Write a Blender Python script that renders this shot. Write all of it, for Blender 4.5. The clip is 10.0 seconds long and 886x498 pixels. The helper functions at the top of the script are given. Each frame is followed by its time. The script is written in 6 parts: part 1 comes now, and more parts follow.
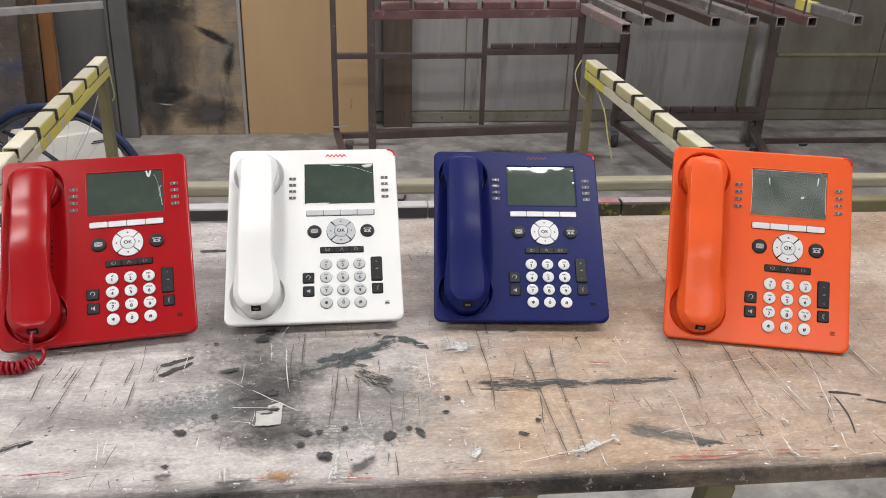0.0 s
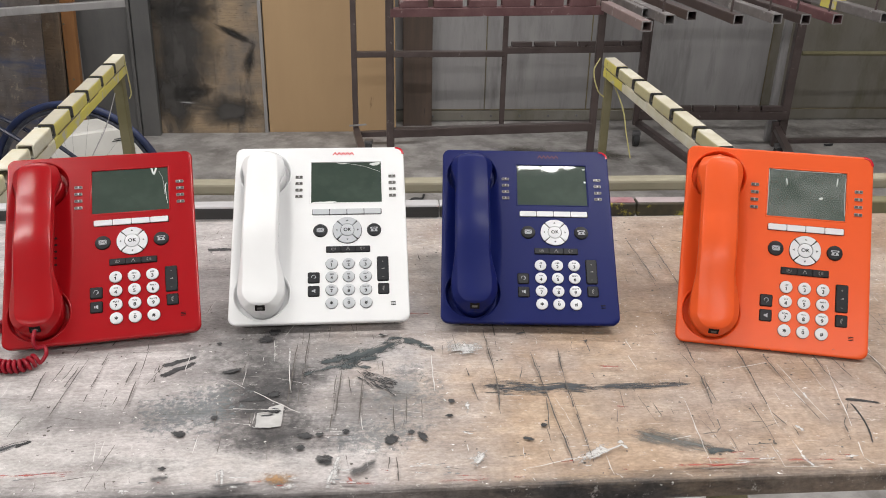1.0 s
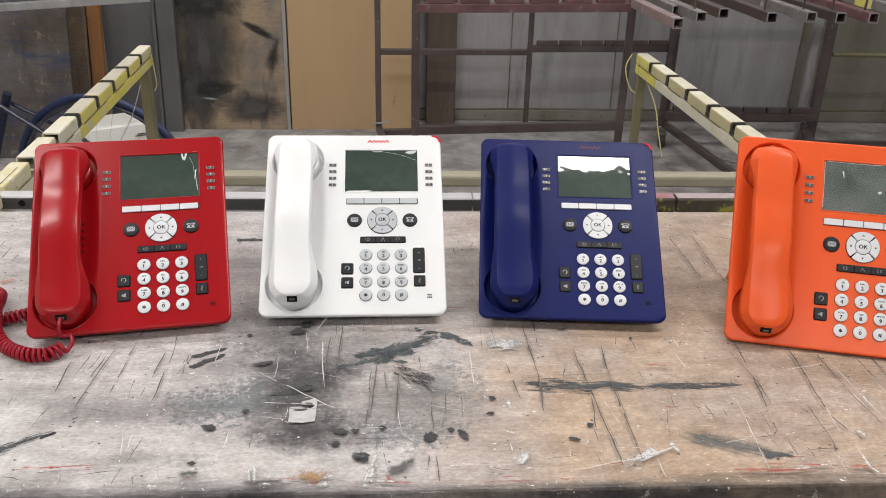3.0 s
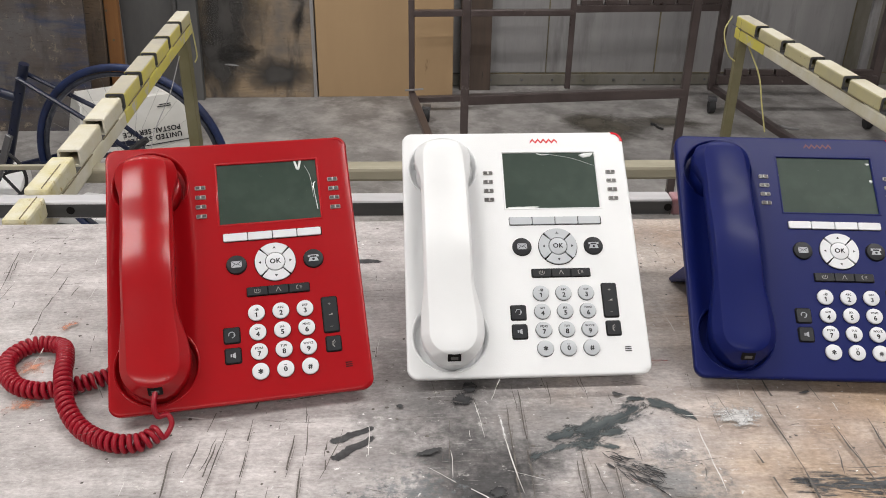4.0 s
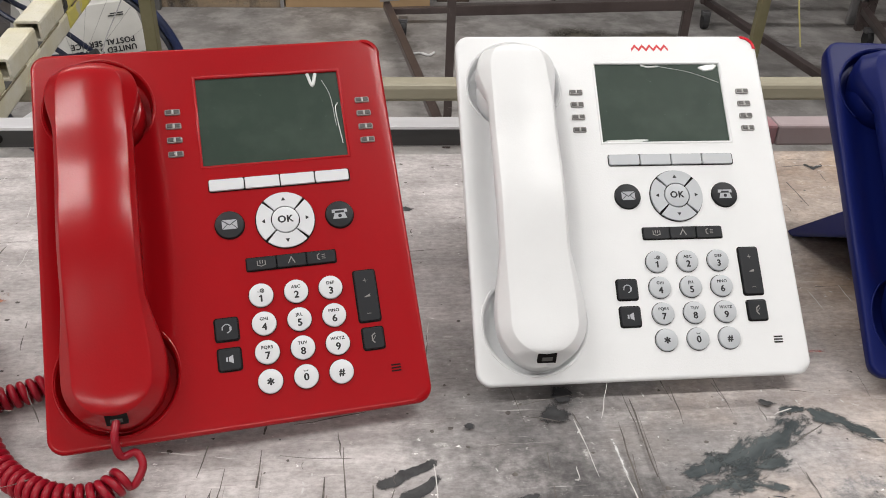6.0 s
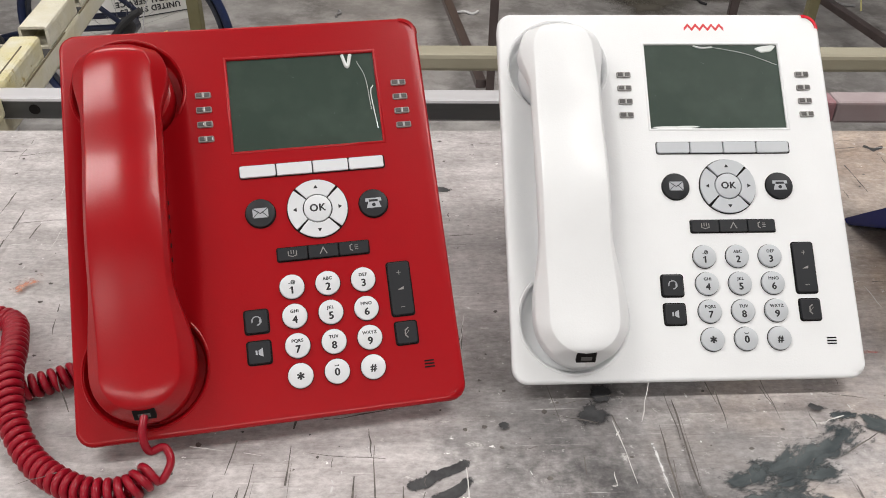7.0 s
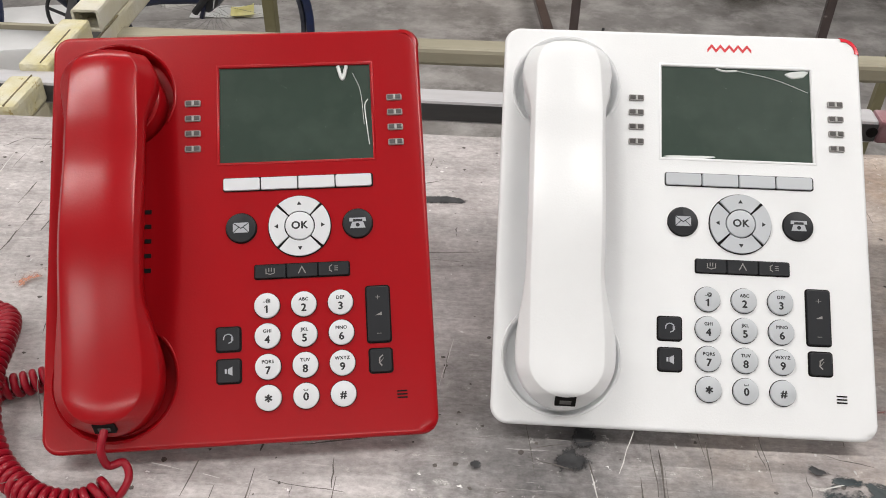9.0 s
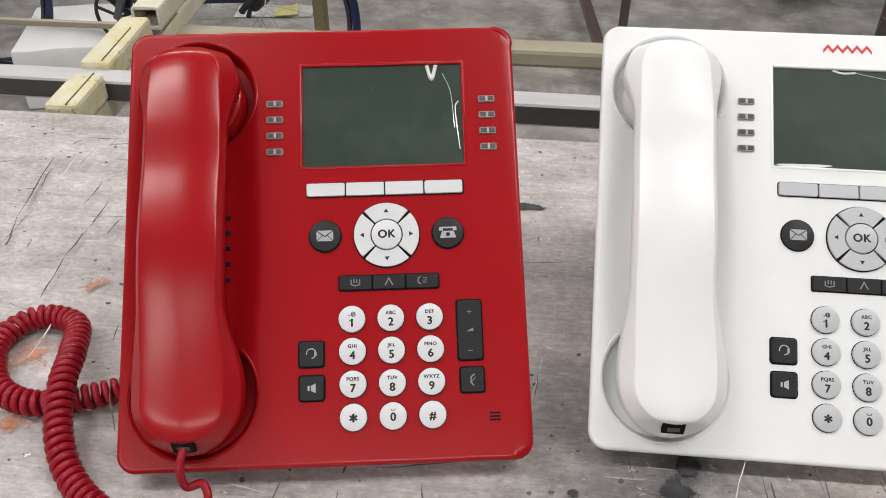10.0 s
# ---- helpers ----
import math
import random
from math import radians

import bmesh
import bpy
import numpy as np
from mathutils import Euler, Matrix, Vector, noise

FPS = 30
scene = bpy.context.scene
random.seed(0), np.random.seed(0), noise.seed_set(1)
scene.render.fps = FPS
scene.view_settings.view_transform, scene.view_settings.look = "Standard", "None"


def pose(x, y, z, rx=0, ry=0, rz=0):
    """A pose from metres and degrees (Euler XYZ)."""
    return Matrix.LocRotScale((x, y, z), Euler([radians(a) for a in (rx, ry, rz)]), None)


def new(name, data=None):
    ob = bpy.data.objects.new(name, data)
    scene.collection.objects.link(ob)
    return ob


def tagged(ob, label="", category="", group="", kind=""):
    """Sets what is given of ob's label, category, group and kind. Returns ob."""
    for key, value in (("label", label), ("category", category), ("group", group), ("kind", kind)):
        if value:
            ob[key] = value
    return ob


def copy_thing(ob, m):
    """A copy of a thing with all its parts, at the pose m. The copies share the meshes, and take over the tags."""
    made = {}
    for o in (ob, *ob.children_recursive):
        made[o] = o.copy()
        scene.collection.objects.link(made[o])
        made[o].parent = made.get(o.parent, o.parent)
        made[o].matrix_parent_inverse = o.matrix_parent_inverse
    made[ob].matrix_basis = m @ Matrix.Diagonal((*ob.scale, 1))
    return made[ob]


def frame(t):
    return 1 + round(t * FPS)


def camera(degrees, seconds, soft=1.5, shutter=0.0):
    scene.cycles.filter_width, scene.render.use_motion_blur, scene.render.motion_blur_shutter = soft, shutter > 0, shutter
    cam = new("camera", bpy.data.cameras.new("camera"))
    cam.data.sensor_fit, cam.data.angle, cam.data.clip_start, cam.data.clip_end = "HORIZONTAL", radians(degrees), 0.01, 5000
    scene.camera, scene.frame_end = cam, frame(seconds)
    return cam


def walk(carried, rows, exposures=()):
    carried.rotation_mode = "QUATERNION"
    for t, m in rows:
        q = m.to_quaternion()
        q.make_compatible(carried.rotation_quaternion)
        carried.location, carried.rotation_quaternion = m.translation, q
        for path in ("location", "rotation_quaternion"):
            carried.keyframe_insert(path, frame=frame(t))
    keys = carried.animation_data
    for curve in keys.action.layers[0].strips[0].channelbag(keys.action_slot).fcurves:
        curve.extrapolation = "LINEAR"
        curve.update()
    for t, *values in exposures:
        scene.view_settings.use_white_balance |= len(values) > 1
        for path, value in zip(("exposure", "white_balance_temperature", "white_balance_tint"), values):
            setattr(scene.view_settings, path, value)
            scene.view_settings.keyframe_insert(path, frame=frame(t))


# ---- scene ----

# ---- camera ----
cam = camera(54.85, 10.0, soft=0.95)
# seconds, place in metres, yaw, pitch, roll in degrees
ROWS = [
    (0.0, 0.0004, -0.0003, 1.4802, 0.01, -25.33, 1.49),
    (0.5, 0.0142, 0.0139, 1.4767, 0.79, -25.46, 1.30),
    (1.0, 0.0176, 0.0170, 1.4741, 1.66, -25.44, 1.13),
    (1.5, 0.0113, 0.0158, 1.4730, 2.12, -25.45, 0.91),
    (2.0, 0.0046, 0.0168, 1.4714, 2.32, -25.43, 0.86),
    (3.3, -0.0200, 0.0775, 1.4390, 3.30, -25.35, 1.60),
    (3.5, -0.0465, 0.1237, 1.4336, 3.78, -26.00, 1.42),
    (4.0, -0.1873, 0.2694, 1.4050, 3.22, -27.96, 0.82),
    (4.5, -0.2737, 0.3710, 1.3634, 1.18, -30.13, 1.10),
    (5.0, -0.2747, 0.4264, 1.3307, -0.86, -31.47, 2.10),
    (5.5, -0.2720, 0.4495, 1.3191, -0.63, -32.19, 2.38),
    (7.0, -0.2681, 0.4912, 1.3255, 3.39, -36.19, 1.41),
    (7.5, -0.2681, 0.5052, 1.3302, 5.23, -37.39, 1.56),
    (8.0, -0.2591, 0.5200, 1.3340, 7.23, -37.82, 1.40),
    (8.5, -0.2353, 0.5289, 1.3358, 9.07, -38.01, 0.66),
    (9.0, -0.2174, 0.5310, 1.3360, 10.39, -37.85, 0.55),
    (9.5, -0.2216, 0.5327, 1.3356, 11.97, -37.50, 0.77),
    (10.0, -0.2540, 0.5503, 1.3226, 13.18, -37.80, -0.36),
]
walk(cam, [(t, pose(x, y, z, 90 + p, 0, a) @ pose(0, 0, 0, 0, 0, r)) for t, x, y, z, a, p, r in ROWS], exposures=[(0, 0.0), (2.2, 0.0), (3.5, -0.06), (4.5, -0.12), (5.0, -0.28), (5.5, -0.22), (7.0, -0.11), (10, -0.13)])

# ---- world and lamps ----
TOP = 0.9666           # height of the bench top
world = bpy.data.worlds.new("hall_air")
scene.world = world
world.use_nodes = True
world.node_tree.nodes["Background"].inputs[0].default_value = (0.9, 0.95, 1.0, 1)
world.node_tree.nodes["Background"].inputs[1].default_value = 0.02
LAMPS = [(-2.05, 0.40, 6.5), (1.40, 0.815, 3), (-1.9, 3.0, 6.5), (0.75, 3.3, 6.5), (-1.9, -2.6, 6.5), (0.75, -2.35, 6.5)]
LAMP_Z, LAMP_POWER = 3.55, 44.9
for lx, ly, turn in LAMPS:
    data = bpy.data.lights.new("tube_light", "AREA")
    data.shape, data.size, data.size_y, data.energy, data.color = "RECTANGLE", 2.2, 0.13, LAMP_POWER, (1.0, 0.975, 0.952)
    lamp = new("tube_light", data)
    lamp.matrix_world = pose(lx, ly, LAMP_Z - 0.02, 0, 0, turn)


# ---- materials ----
def nodes_of(name):
    m = bpy.data.materials.new(name)
    m.use_nodes = True
    return m, m.node_tree.nodes, m.node_tree.links, m.node_tree.nodes["Principled BSDF"]


def rgba(c):
    return (*c, 1.0)


def coords(n, l, scale=(1, 1, 1), where="Object"):
    tc, mp = n.new("ShaderNodeTexCoord"), n.new("ShaderNodeMapping")
    mp.inputs["Scale"].default_value = scale
    l.new(tc.outputs[where], mp.inputs["Vector"])
    return mp.outputs["Vector"]


def noise_of(n, l, vec, scale, detail=6.0, rough=0.6):
    t = n.new("ShaderNodeTexNoise")
    t.inputs["Scale"].default_value, t.inputs["Detail"].default_value, t.inputs["Roughness"].default_value = scale, detail, rough
    l.new(vec, t.inputs["Vector"])
    return t.outputs["Fac"]


def ramp(n, l, fac, a, b, ca=(0, 0, 0), cb=(1, 1, 1)):
    if a > b:
        a, b, ca, cb = b, a, cb, ca
    r = n.new("ShaderNodeValToRGB")
    r.color_ramp.elements[0].position, r.color_ramp.elements[1].position = a, b
    r.color_ramp.elements[0].color, r.color_ramp.elements[1].color = rgba(ca), rgba(cb)
    l.new(fac, r.inputs["Fac"])
    return r.outputs["Color"]


def mix(n, l, fac, a, b, kind="MIX"):
    m = n.new("ShaderNodeMix")
    m.data_type, m.blend_type = "RGBA", kind
    for socket, value in ((m.inputs[0], fac), (m.inputs[6], a), (m.inputs[7], b)):
        if isinstance(value, (int, float)):
            socket.default_value = value
        elif isinstance(value, tuple):
            socket.default_value = rgba(value)
        else:
            l.new(value, socket)
    return m.outputs[2]


def bump(n, l, b, height, strength, distance):
    k = n.new("ShaderNodeBump")
    k.inputs["Strength"].default_value, k.inputs["Distance"].default_value = strength, distance
    l.new(height, k.inputs["Height"])
    l.new(k.outputs["Normal"], b.inputs["Normal"])


def surface(name, c1, c2, rough=0.5, metal=0.0, scale=8.0, fine=120.0, relief=0.15, depth=0.001, spec=0.5, stretch=(1, 1, 1), spots=None):
    """A worn surface: two colours in large patches, fine grain in the relief, and spots of a third colour."""
    m, n, l, b = nodes_of(name)
    vec = coords(n, l, stretch)
    big, small = noise_of(n, l, vec, scale), noise_of(n, l, vec, fine, 4.0)
    col = mix(n, l, ramp(n, l, big, 0.35, 0.65), c1, c2)
    col = mix(n, l, 0.25, col, mix(n, l, small, c1, c2), "MIX")
    if spots:
        sc, lo, cs = spots[:3]
        soft = spots[3] if len(spots) > 3 else 0.05
        col = mix(n, l, ramp(n, l, noise_of(n, l, vec, sc, 8.0, 0.7), lo, lo + soft), col, cs)
    l.new(col, b.inputs["Base Color"])
    b.inputs["Metallic"].default_value = metal
    b.inputs["Specular IOR Level"].default_value = spec
    rr = n.new("ShaderNodeMapRange")
    rr.inputs["To Min"].default_value, rr.inputs["To Max"].default_value = max(0.02, rough - 0.08), min(1.0, rough + 0.1)
    l.new(big, rr.inputs["Value"])
    l.new(rr.outputs["Result"], b.inputs["Roughness"])
    bump(n, l, b, small, relief, depth)
    return m


def shell(name, c, rough, coat=0.22, sharp=0.22, spec=0.16):
    """Sprayed plastic with a fine leather-like grain."""
    m, n, l, b = nodes_of(name)
    vec = coords(n, l)
    grain, blotch = noise_of(n, l, vec, 900.0, 2.0), noise_of(n, l, vec, 30.0, 3.0)
    dark = tuple(v * 0.93 for v in c)
    l.new(mix(n, l, blotch, c, dark), b.inputs["Base Color"])
    b.inputs["Roughness"].default_value = rough
    b.inputs["Coat Weight"].default_value, b.inputs["Coat Roughness"].default_value = coat, sharp
    b.inputs["Specular IOR Level"].default_value = spec
    bump(n, l, b, grain, 0.22, 0.0004)
    return m


SHELLS = {
    "red": shell("red_plastic", (0.345, 0.004, 0.008), 0.34, 0.55, 0.22, 0.06),
    "white": shell("white_plastic", (0.825, 0.832, 0.84), 0.38, 0.2),
    "blue": shell("blue_plastic", (0.003, 0.0085, 0.095), 0.50, 0.10, 0.26),
    "orange": shell("orange_plastic", (0.80, 0.105, 0.022), 0.40),
}
KEY_WHITE = surface("white_key_plastic", (0.68, 0.69, 0.71), (0.64, 0.655, 0.68), 0.4, relief=0.03)
KEY_GREY = surface("grey_key_plastic", (0.50, 0.52, 0.54), (0.46, 0.48, 0.51), 0.42, relief=0.03)
KEY_DARK = surface("dark_key_plastic", (0.016, 0.017, 0.020), (0.012, 0.013, 0.016), 0.45, relief=0.05, spec=0.3)
GAP = surface("dark_gap", (0.012, 0.010, 0.010), (0.008, 0.007, 0.007), 0.8, spec=0.15)
INK = surface("grey_ink", (0.012, 0.012, 0.014), (0.02, 0.02, 0.022), 0.7)
ICON = surface("pale_ink", (0.42, 0.43, 0.46), (0.36, 0.37, 0.40), 0.6)
LAMP_RED = surface("red_lens", (0.62, 0.012, 0.03), (0.55, 0.01, 0.025), 0.25)
LOGO_RED = surface("red_print", (0.62, 0.02, 0.03), (0.55, 0.02, 0.03), 0.5)
LOGO_DARK = surface("dark_red_print", (0.10, 0.012, 0.03), (0.08, 0.012, 0.03), 0.5)
LED = surface("smoked_lens", (0.13, 0.125, 0.12), (0.08, 0.075, 0.075), 0.15)
LED_RIDGE = surface("pale_grey_plastic", (0.46, 0.45, 0.44), (0.38, 0.37, 0.36), 0.25)
LED_RIM = surface("metal_grey_plastic", (0.30, 0.285, 0.275), (0.22, 0.21, 0.205), 0.30)


def screen_material():
    m, n, l, b = nodes_of("lcd_glass")
    vec = coords(n, l)
    col = mix(n, l, noise_of(n, l, vec, 25.0), (0.018, 0.036, 0.026), (0.030, 0.052, 0.038))
    smudge = ramp(n, l, noise_of(n, l, vec, 34.0, 4.0, 0.55), 0.45, 0.85, (0, 0, 0), (0.26, 0.26, 0.26))
    col = mix(n, l, smudge, col, (0.10, 0.13, 0.11))
    dust = ramp(n, l, noise_of(n, l, vec, 420.0, 3.0, 0.6), 0.70, 0.76, (0, 0, 0), (0.4, 0.4, 0.4))
    col = mix(n, l, dust, col, (0.16, 0.19, 0.17))
    l.new(col, b.inputs["Base Color"])
    b.inputs["Specular IOR Level"].default_value = 0.2
    b.inputs["Roughness"].default_value = 0.45
    b.inputs["Coat Weight"].default_value, b.inputs["Coat Roughness"].default_value = 1.0, 0.02
    k = n.new("ShaderNodeBump")
    k.inputs["Strength"].default_value, k.inputs["Distance"].default_value = 0.04, 0.004
    l.new(noise_of(n, l, vec, 26.0, 2.0), k.inputs["Height"])
    l.new(k.outputs["Normal"], b.inputs["Coat Normal"])
    return m


SCREEN = screen_material()
# the glare on creased clear film is put into this pale colour
FILM_GLARE = surface("glare_white_film", (0.78, 0.80, 0.79), (0.66, 0.69, 0.67), 0.10, spec=0.9, relief=0.0)


def haze_material():
    """Loose protective film, patchily see-through, its pale colour standing for a soft reflection."""
    m, n, l, b = nodes_of("pale_reflection_film")
    vec = coords(n, l)
    haze = ramp(n, l, noise_of(n, l, vec, 30.0, 4.0, 0.6), 0.3, 0.7, (0.02, 0.02, 0.02), (0.14, 0.14, 0.14))
    l.new(haze, b.inputs["Alpha"])
    l.new(mix(n, l, noise_of(n, l, vec, 12.0), (0.62, 0.66, 0.63), (0.50, 0.55, 0.52)), b.inputs["Base Color"])
    b.inputs["Roughness"].default_value = 0.22
    return m


HAZE = haze_material()
CORD_RED = surface("red_cord_plastic", (0.30, 0.006, 0.018), (0.25, 0.005, 0.015), 0.30, relief=0.02, spec=0.35)


def bench_material():
    """Old plywood bench: bare tan wood to the right, pale overspray to the left, soft dark spray spots, grain along the bench."""
    m, n, l, b = nodes_of("painted_bench_wood")
    vec = coords(n, l)
    grain_vec = coords(n, l, (2.0, 26.0, 10.0))
    streak_vec = coords(n, l, (1.2, 9.0, 4.0))
    grain = noise_of(n, l, grain_vec, 9.0, 8.0, 0.65)
    streak = noise_of(n, l, streak_vec, 5.0, 7.0, 0.65)
    cloud = noise_of(n, l, vec, 5.5, 7.0, 0.6)
    wood = mix(n, l, ramp(n, l, streak, 0.3, 0.7), (0.50, 0.35, 0.24), (0.65, 0.505, 0.375))
    wood = mix(n, l, ramp(n, l, cloud, 0.40, 0.62), wood, (0.52, 0.43, 0.365))
    wood = mix(n, l, ramp(n, l, noise_of(n, l, vec, 2.6, 5.0), 0.5, 0.75), wood, (0.40, 0.255, 0.165))
    pale = mix(n, l, ramp(n, l, streak, 0.28, 0.72), (0.50, 0.47, 0.468), (0.745, 0.702, 0.695))
    pale = mix(n, l, ramp(n, l, cloud, 0.54, 0.72), pale, (0.47, 0.45, 0.445))
    sep = n.new("ShaderNodeSeparateXYZ")
    l.new(vec, sep.inputs[0])

    def math_node(op, a, c=None):
        k = n.new("ShaderNodeMath")
        k.operation = op
        for s, v in zip(k.inputs, (a, c)):
            if v is None:
                continue
            if isinstance(v, (int, float)):
                s.default_value = v
            else:
                l.new(v, s)
        return k.outputs[0]

    wobble = math_node("MULTIPLY", math_node("SUBTRACT", noise_of(n, l, vec, 4.0, 6.0, 0.65), 0.5), 0.75)
    side = math_node("ADD", math_node("ADD", sep.outputs[0], math_node("MULTIPLY", sep.outputs[1], -0.18)), wobble)
    col = mix(n, l, ramp(n, l, math_node("ADD", side, 0.5), 0.36, 0.62), pale, wood)
    # dark, worn strip along the front edge
    edge = math_node("MULTIPLY", math_node("ADD", sep.outputs[1], 0.589), -1.0)
    edge = math_node("ADD", edge, math_node("MULTIPLY", math_node("SUBTRACT", noise_of(n, l, streak_vec, 4.0, 7.0, 0.7), 0.5), 0.06))
    col = mix(n, l, ramp(n, l, math_node("ADD", edge, 0.5), 0.481, 0.501), col, mix(n, l, ramp(n, l, noise_of(n, l, vec, 45.0, 8.0, 0.75), 0.40, 0.70), (0.032, 0.032, 0.037), (0.125, 0.12, 0.12)))
    # soft clouds of sprayed paint, broken up by the grain
    warp = noise_of(n, l, vec, 16.0, 6.0, 0.65)
    speck = noise_of(n, l, vec, 150.0, 7.0, 0.7)

    def cloud(base, cx, cy, rx, ry, colour, strength, speckled=0.0):
        dx = math_node("DIVIDE", math_node("SUBTRACT", sep.outputs[0], cx), rx)
        dy = math_node("DIVIDE", math_node("SUBTRACT", sep.outputs[1], cy), ry)
        d = math_node("SQRT", math_node("ADD", math_node("MULTIPLY", dx, dx), math_node("MULTIPLY", dy, dy)))
        d = math_node("ADD", d, math_node("MULTIPLY", math_node("SUBTRACT", warp, 0.5), 1.5))
        d = math_node("ADD", d, math_node("MULTIPLY", math_node("SUBTRACT", speck, 0.5), 0.7 + 3.0 * speckled))
        k = n.new("ShaderNodeMapRange")
        k.interpolation_type = "SMOOTHSTEP"
        k.inputs["From Min"].default_value, k.inputs["From Max"].default_value = 1.1 - 0.5 * speckled, 0.15
        k.inputs["To Min"].default_value, k.inputs["To Max"].default_value = 0.0, strength
        l.new(d, k.inputs["Value"])
        return mix(n, l, k.outputs["Result"], base, colour)

    DARK, GREY, PALE_, SLATE = (0.050, 0.049, 0.051), (0.150, 0.148, 0.150), (0.74, 0.725, 0.71), (0.19, 0.215, 0.23)
    for spec in ((-0.47, -0.53, 0.14, 0.05, PALE_, 0.55), (0.02, -0.12, 0.25, 0.10, PALE_, 0.35), (0.55, -0.20, 0.25, 0.10, PALE_, 0.35), (-0.62, -0.30, 0.20, 0.16, PALE_, 0.30),
                 (-0.30, -0.545, 0.20, 0.035, PALE_, 0.45), (-0.44, -0.470, 0.24, 0.030, GREY, 0.60), (-0.25, -0.31, 0.10, 0.075, GREY, 0.55), (-0.20, -0.36, 0.14, 0.065, GREY, 0.58), (-0.13, -0.46, 0.11, 0.075, GREY, 0.55), (-0.30, -0.40, 0.08, 0.05, GREY, 0.50),
                 (-0.232, -0.440, 0.072, 0.100, DARK, 0.95), (-0.245, -0.402, 0.060, 0.038, DARK, 0.70), (-0.212, -0.505, 0.058, 0.042, DARK, 0.95), (-0.232, -0.316, 0.022, 0.016, DARK, 0.60),
                 (-0.495, -0.476, 0.060, 0.030, PALE_, 0.95), (-0.300, -0.468, 0.065, 0.055, SLATE, 0.80, 0.8), (-0.285, -0.43, 0.055, 0.04, SLATE, 0.70, 0.8), (-0.11, -0.51, 0.07, 0.035, SLATE, 0.70, 0.8), (-0.09, -0.43, 0.06, 0.06, SLATE, 0.55, 0.8), (-0.35, -0.54, 0.10, 0.02, GREY, 0.35, 0.6)):
        col = cloud(col, *spec)
    # small dark specks, pale scuffs and grain lines
    col = mix(n, l, ramp(n, l, noise_of(n, l, vec, 95.0, 5.0, 0.6), 0.70, 0.73), col, (0.07, 0.065, 0.06))
    col = mix(n, l, ramp(n, l, noise_of(n, l, streak_vec, 30.0, 8.0, 0.75), 0.66, 0.72), col, (0.68, 0.66, 0.64))
    col = mix(n, l, ramp(n, l, grain, 0.34, 0.24), col, (0.16, 0.13, 0.11))
    col = mix(n, l, 0.8, col, mix(n, l, ramp(n, l, noise_of(n, l, vec, 34.0, 9.0, 0.75), 0.30, 0.66), (0.52, 0.50, 0.49), (1.0, 1.0, 1.0)), "MULTIPLY")
    col = mix(n, l, 0.7, col, mix(n, l, ramp(n, l, noise_of(n, l, coords(n, l, (1.0, 3.5, 1.0)), 11.0, 9.0, 0.75), 0.34, 0.60), (0.62, 0.60, 0.595), (1.0, 1.0, 1.0)), "MULTIPLY")
    # fine mottling and tiny pale flecks
    col = mix(n, l, 0.75, col, mix(n, l, ramp(n, l, noise_of(n, l, coords(n, l, (1.0, 1.8, 1.0)), 190.0, 6.0, 0.7), 0.34, 0.62), (0.66, 0.65, 0.645), (1.10, 1.10, 1.10)), "MULTIPLY")
    col = mix(n, l, ramp(n, l, noise_of(n, l, coords(n, l, (1.0, 1.5, 1.0)), 120.0, 4.0, 0.6), 0.685, 0.71), col, (0.80, 0.785, 0.77))
    # crisp grain hairs along the bench and fine rubbed patches
    hair_vec = coords(n, l, (3.0, 70.0, 10.0))
    hair = noise_of(n, l, hair_vec, 6.0, 5.0, 0.7)
    col = mix(n, l, ramp(n, l, hair, 0.37, 0.33), col, mix(n, l, 0.42, col, (0.12, 0.10, 0.09)))
    col = mix(n, l, ramp(n, l, hair, 0.63, 0.68), col, mix(n, l, 0.36, col, (0.80, 0.77, 0.74)))
    rub = noise_of(n, l, coords(n, l, (1.0, 1.6, 1.0)), 60.0, 8.0, 0.8)
    col = mix(n, l, ramp(n, l, rub, 0.60, 0.64), col, mix(n, l, 0.45, col, (0.78, 0.75, 0.72)))
    l.new(col, b.inputs["Base Color"])
    b.inputs["Roughness"].default_value = 0.62
    b.inputs["Specular IOR Level"].default_value = 0.35
    bump(n, l, b, grain, 0.4, 0.0015)
    return m


BENCH = bench_material()


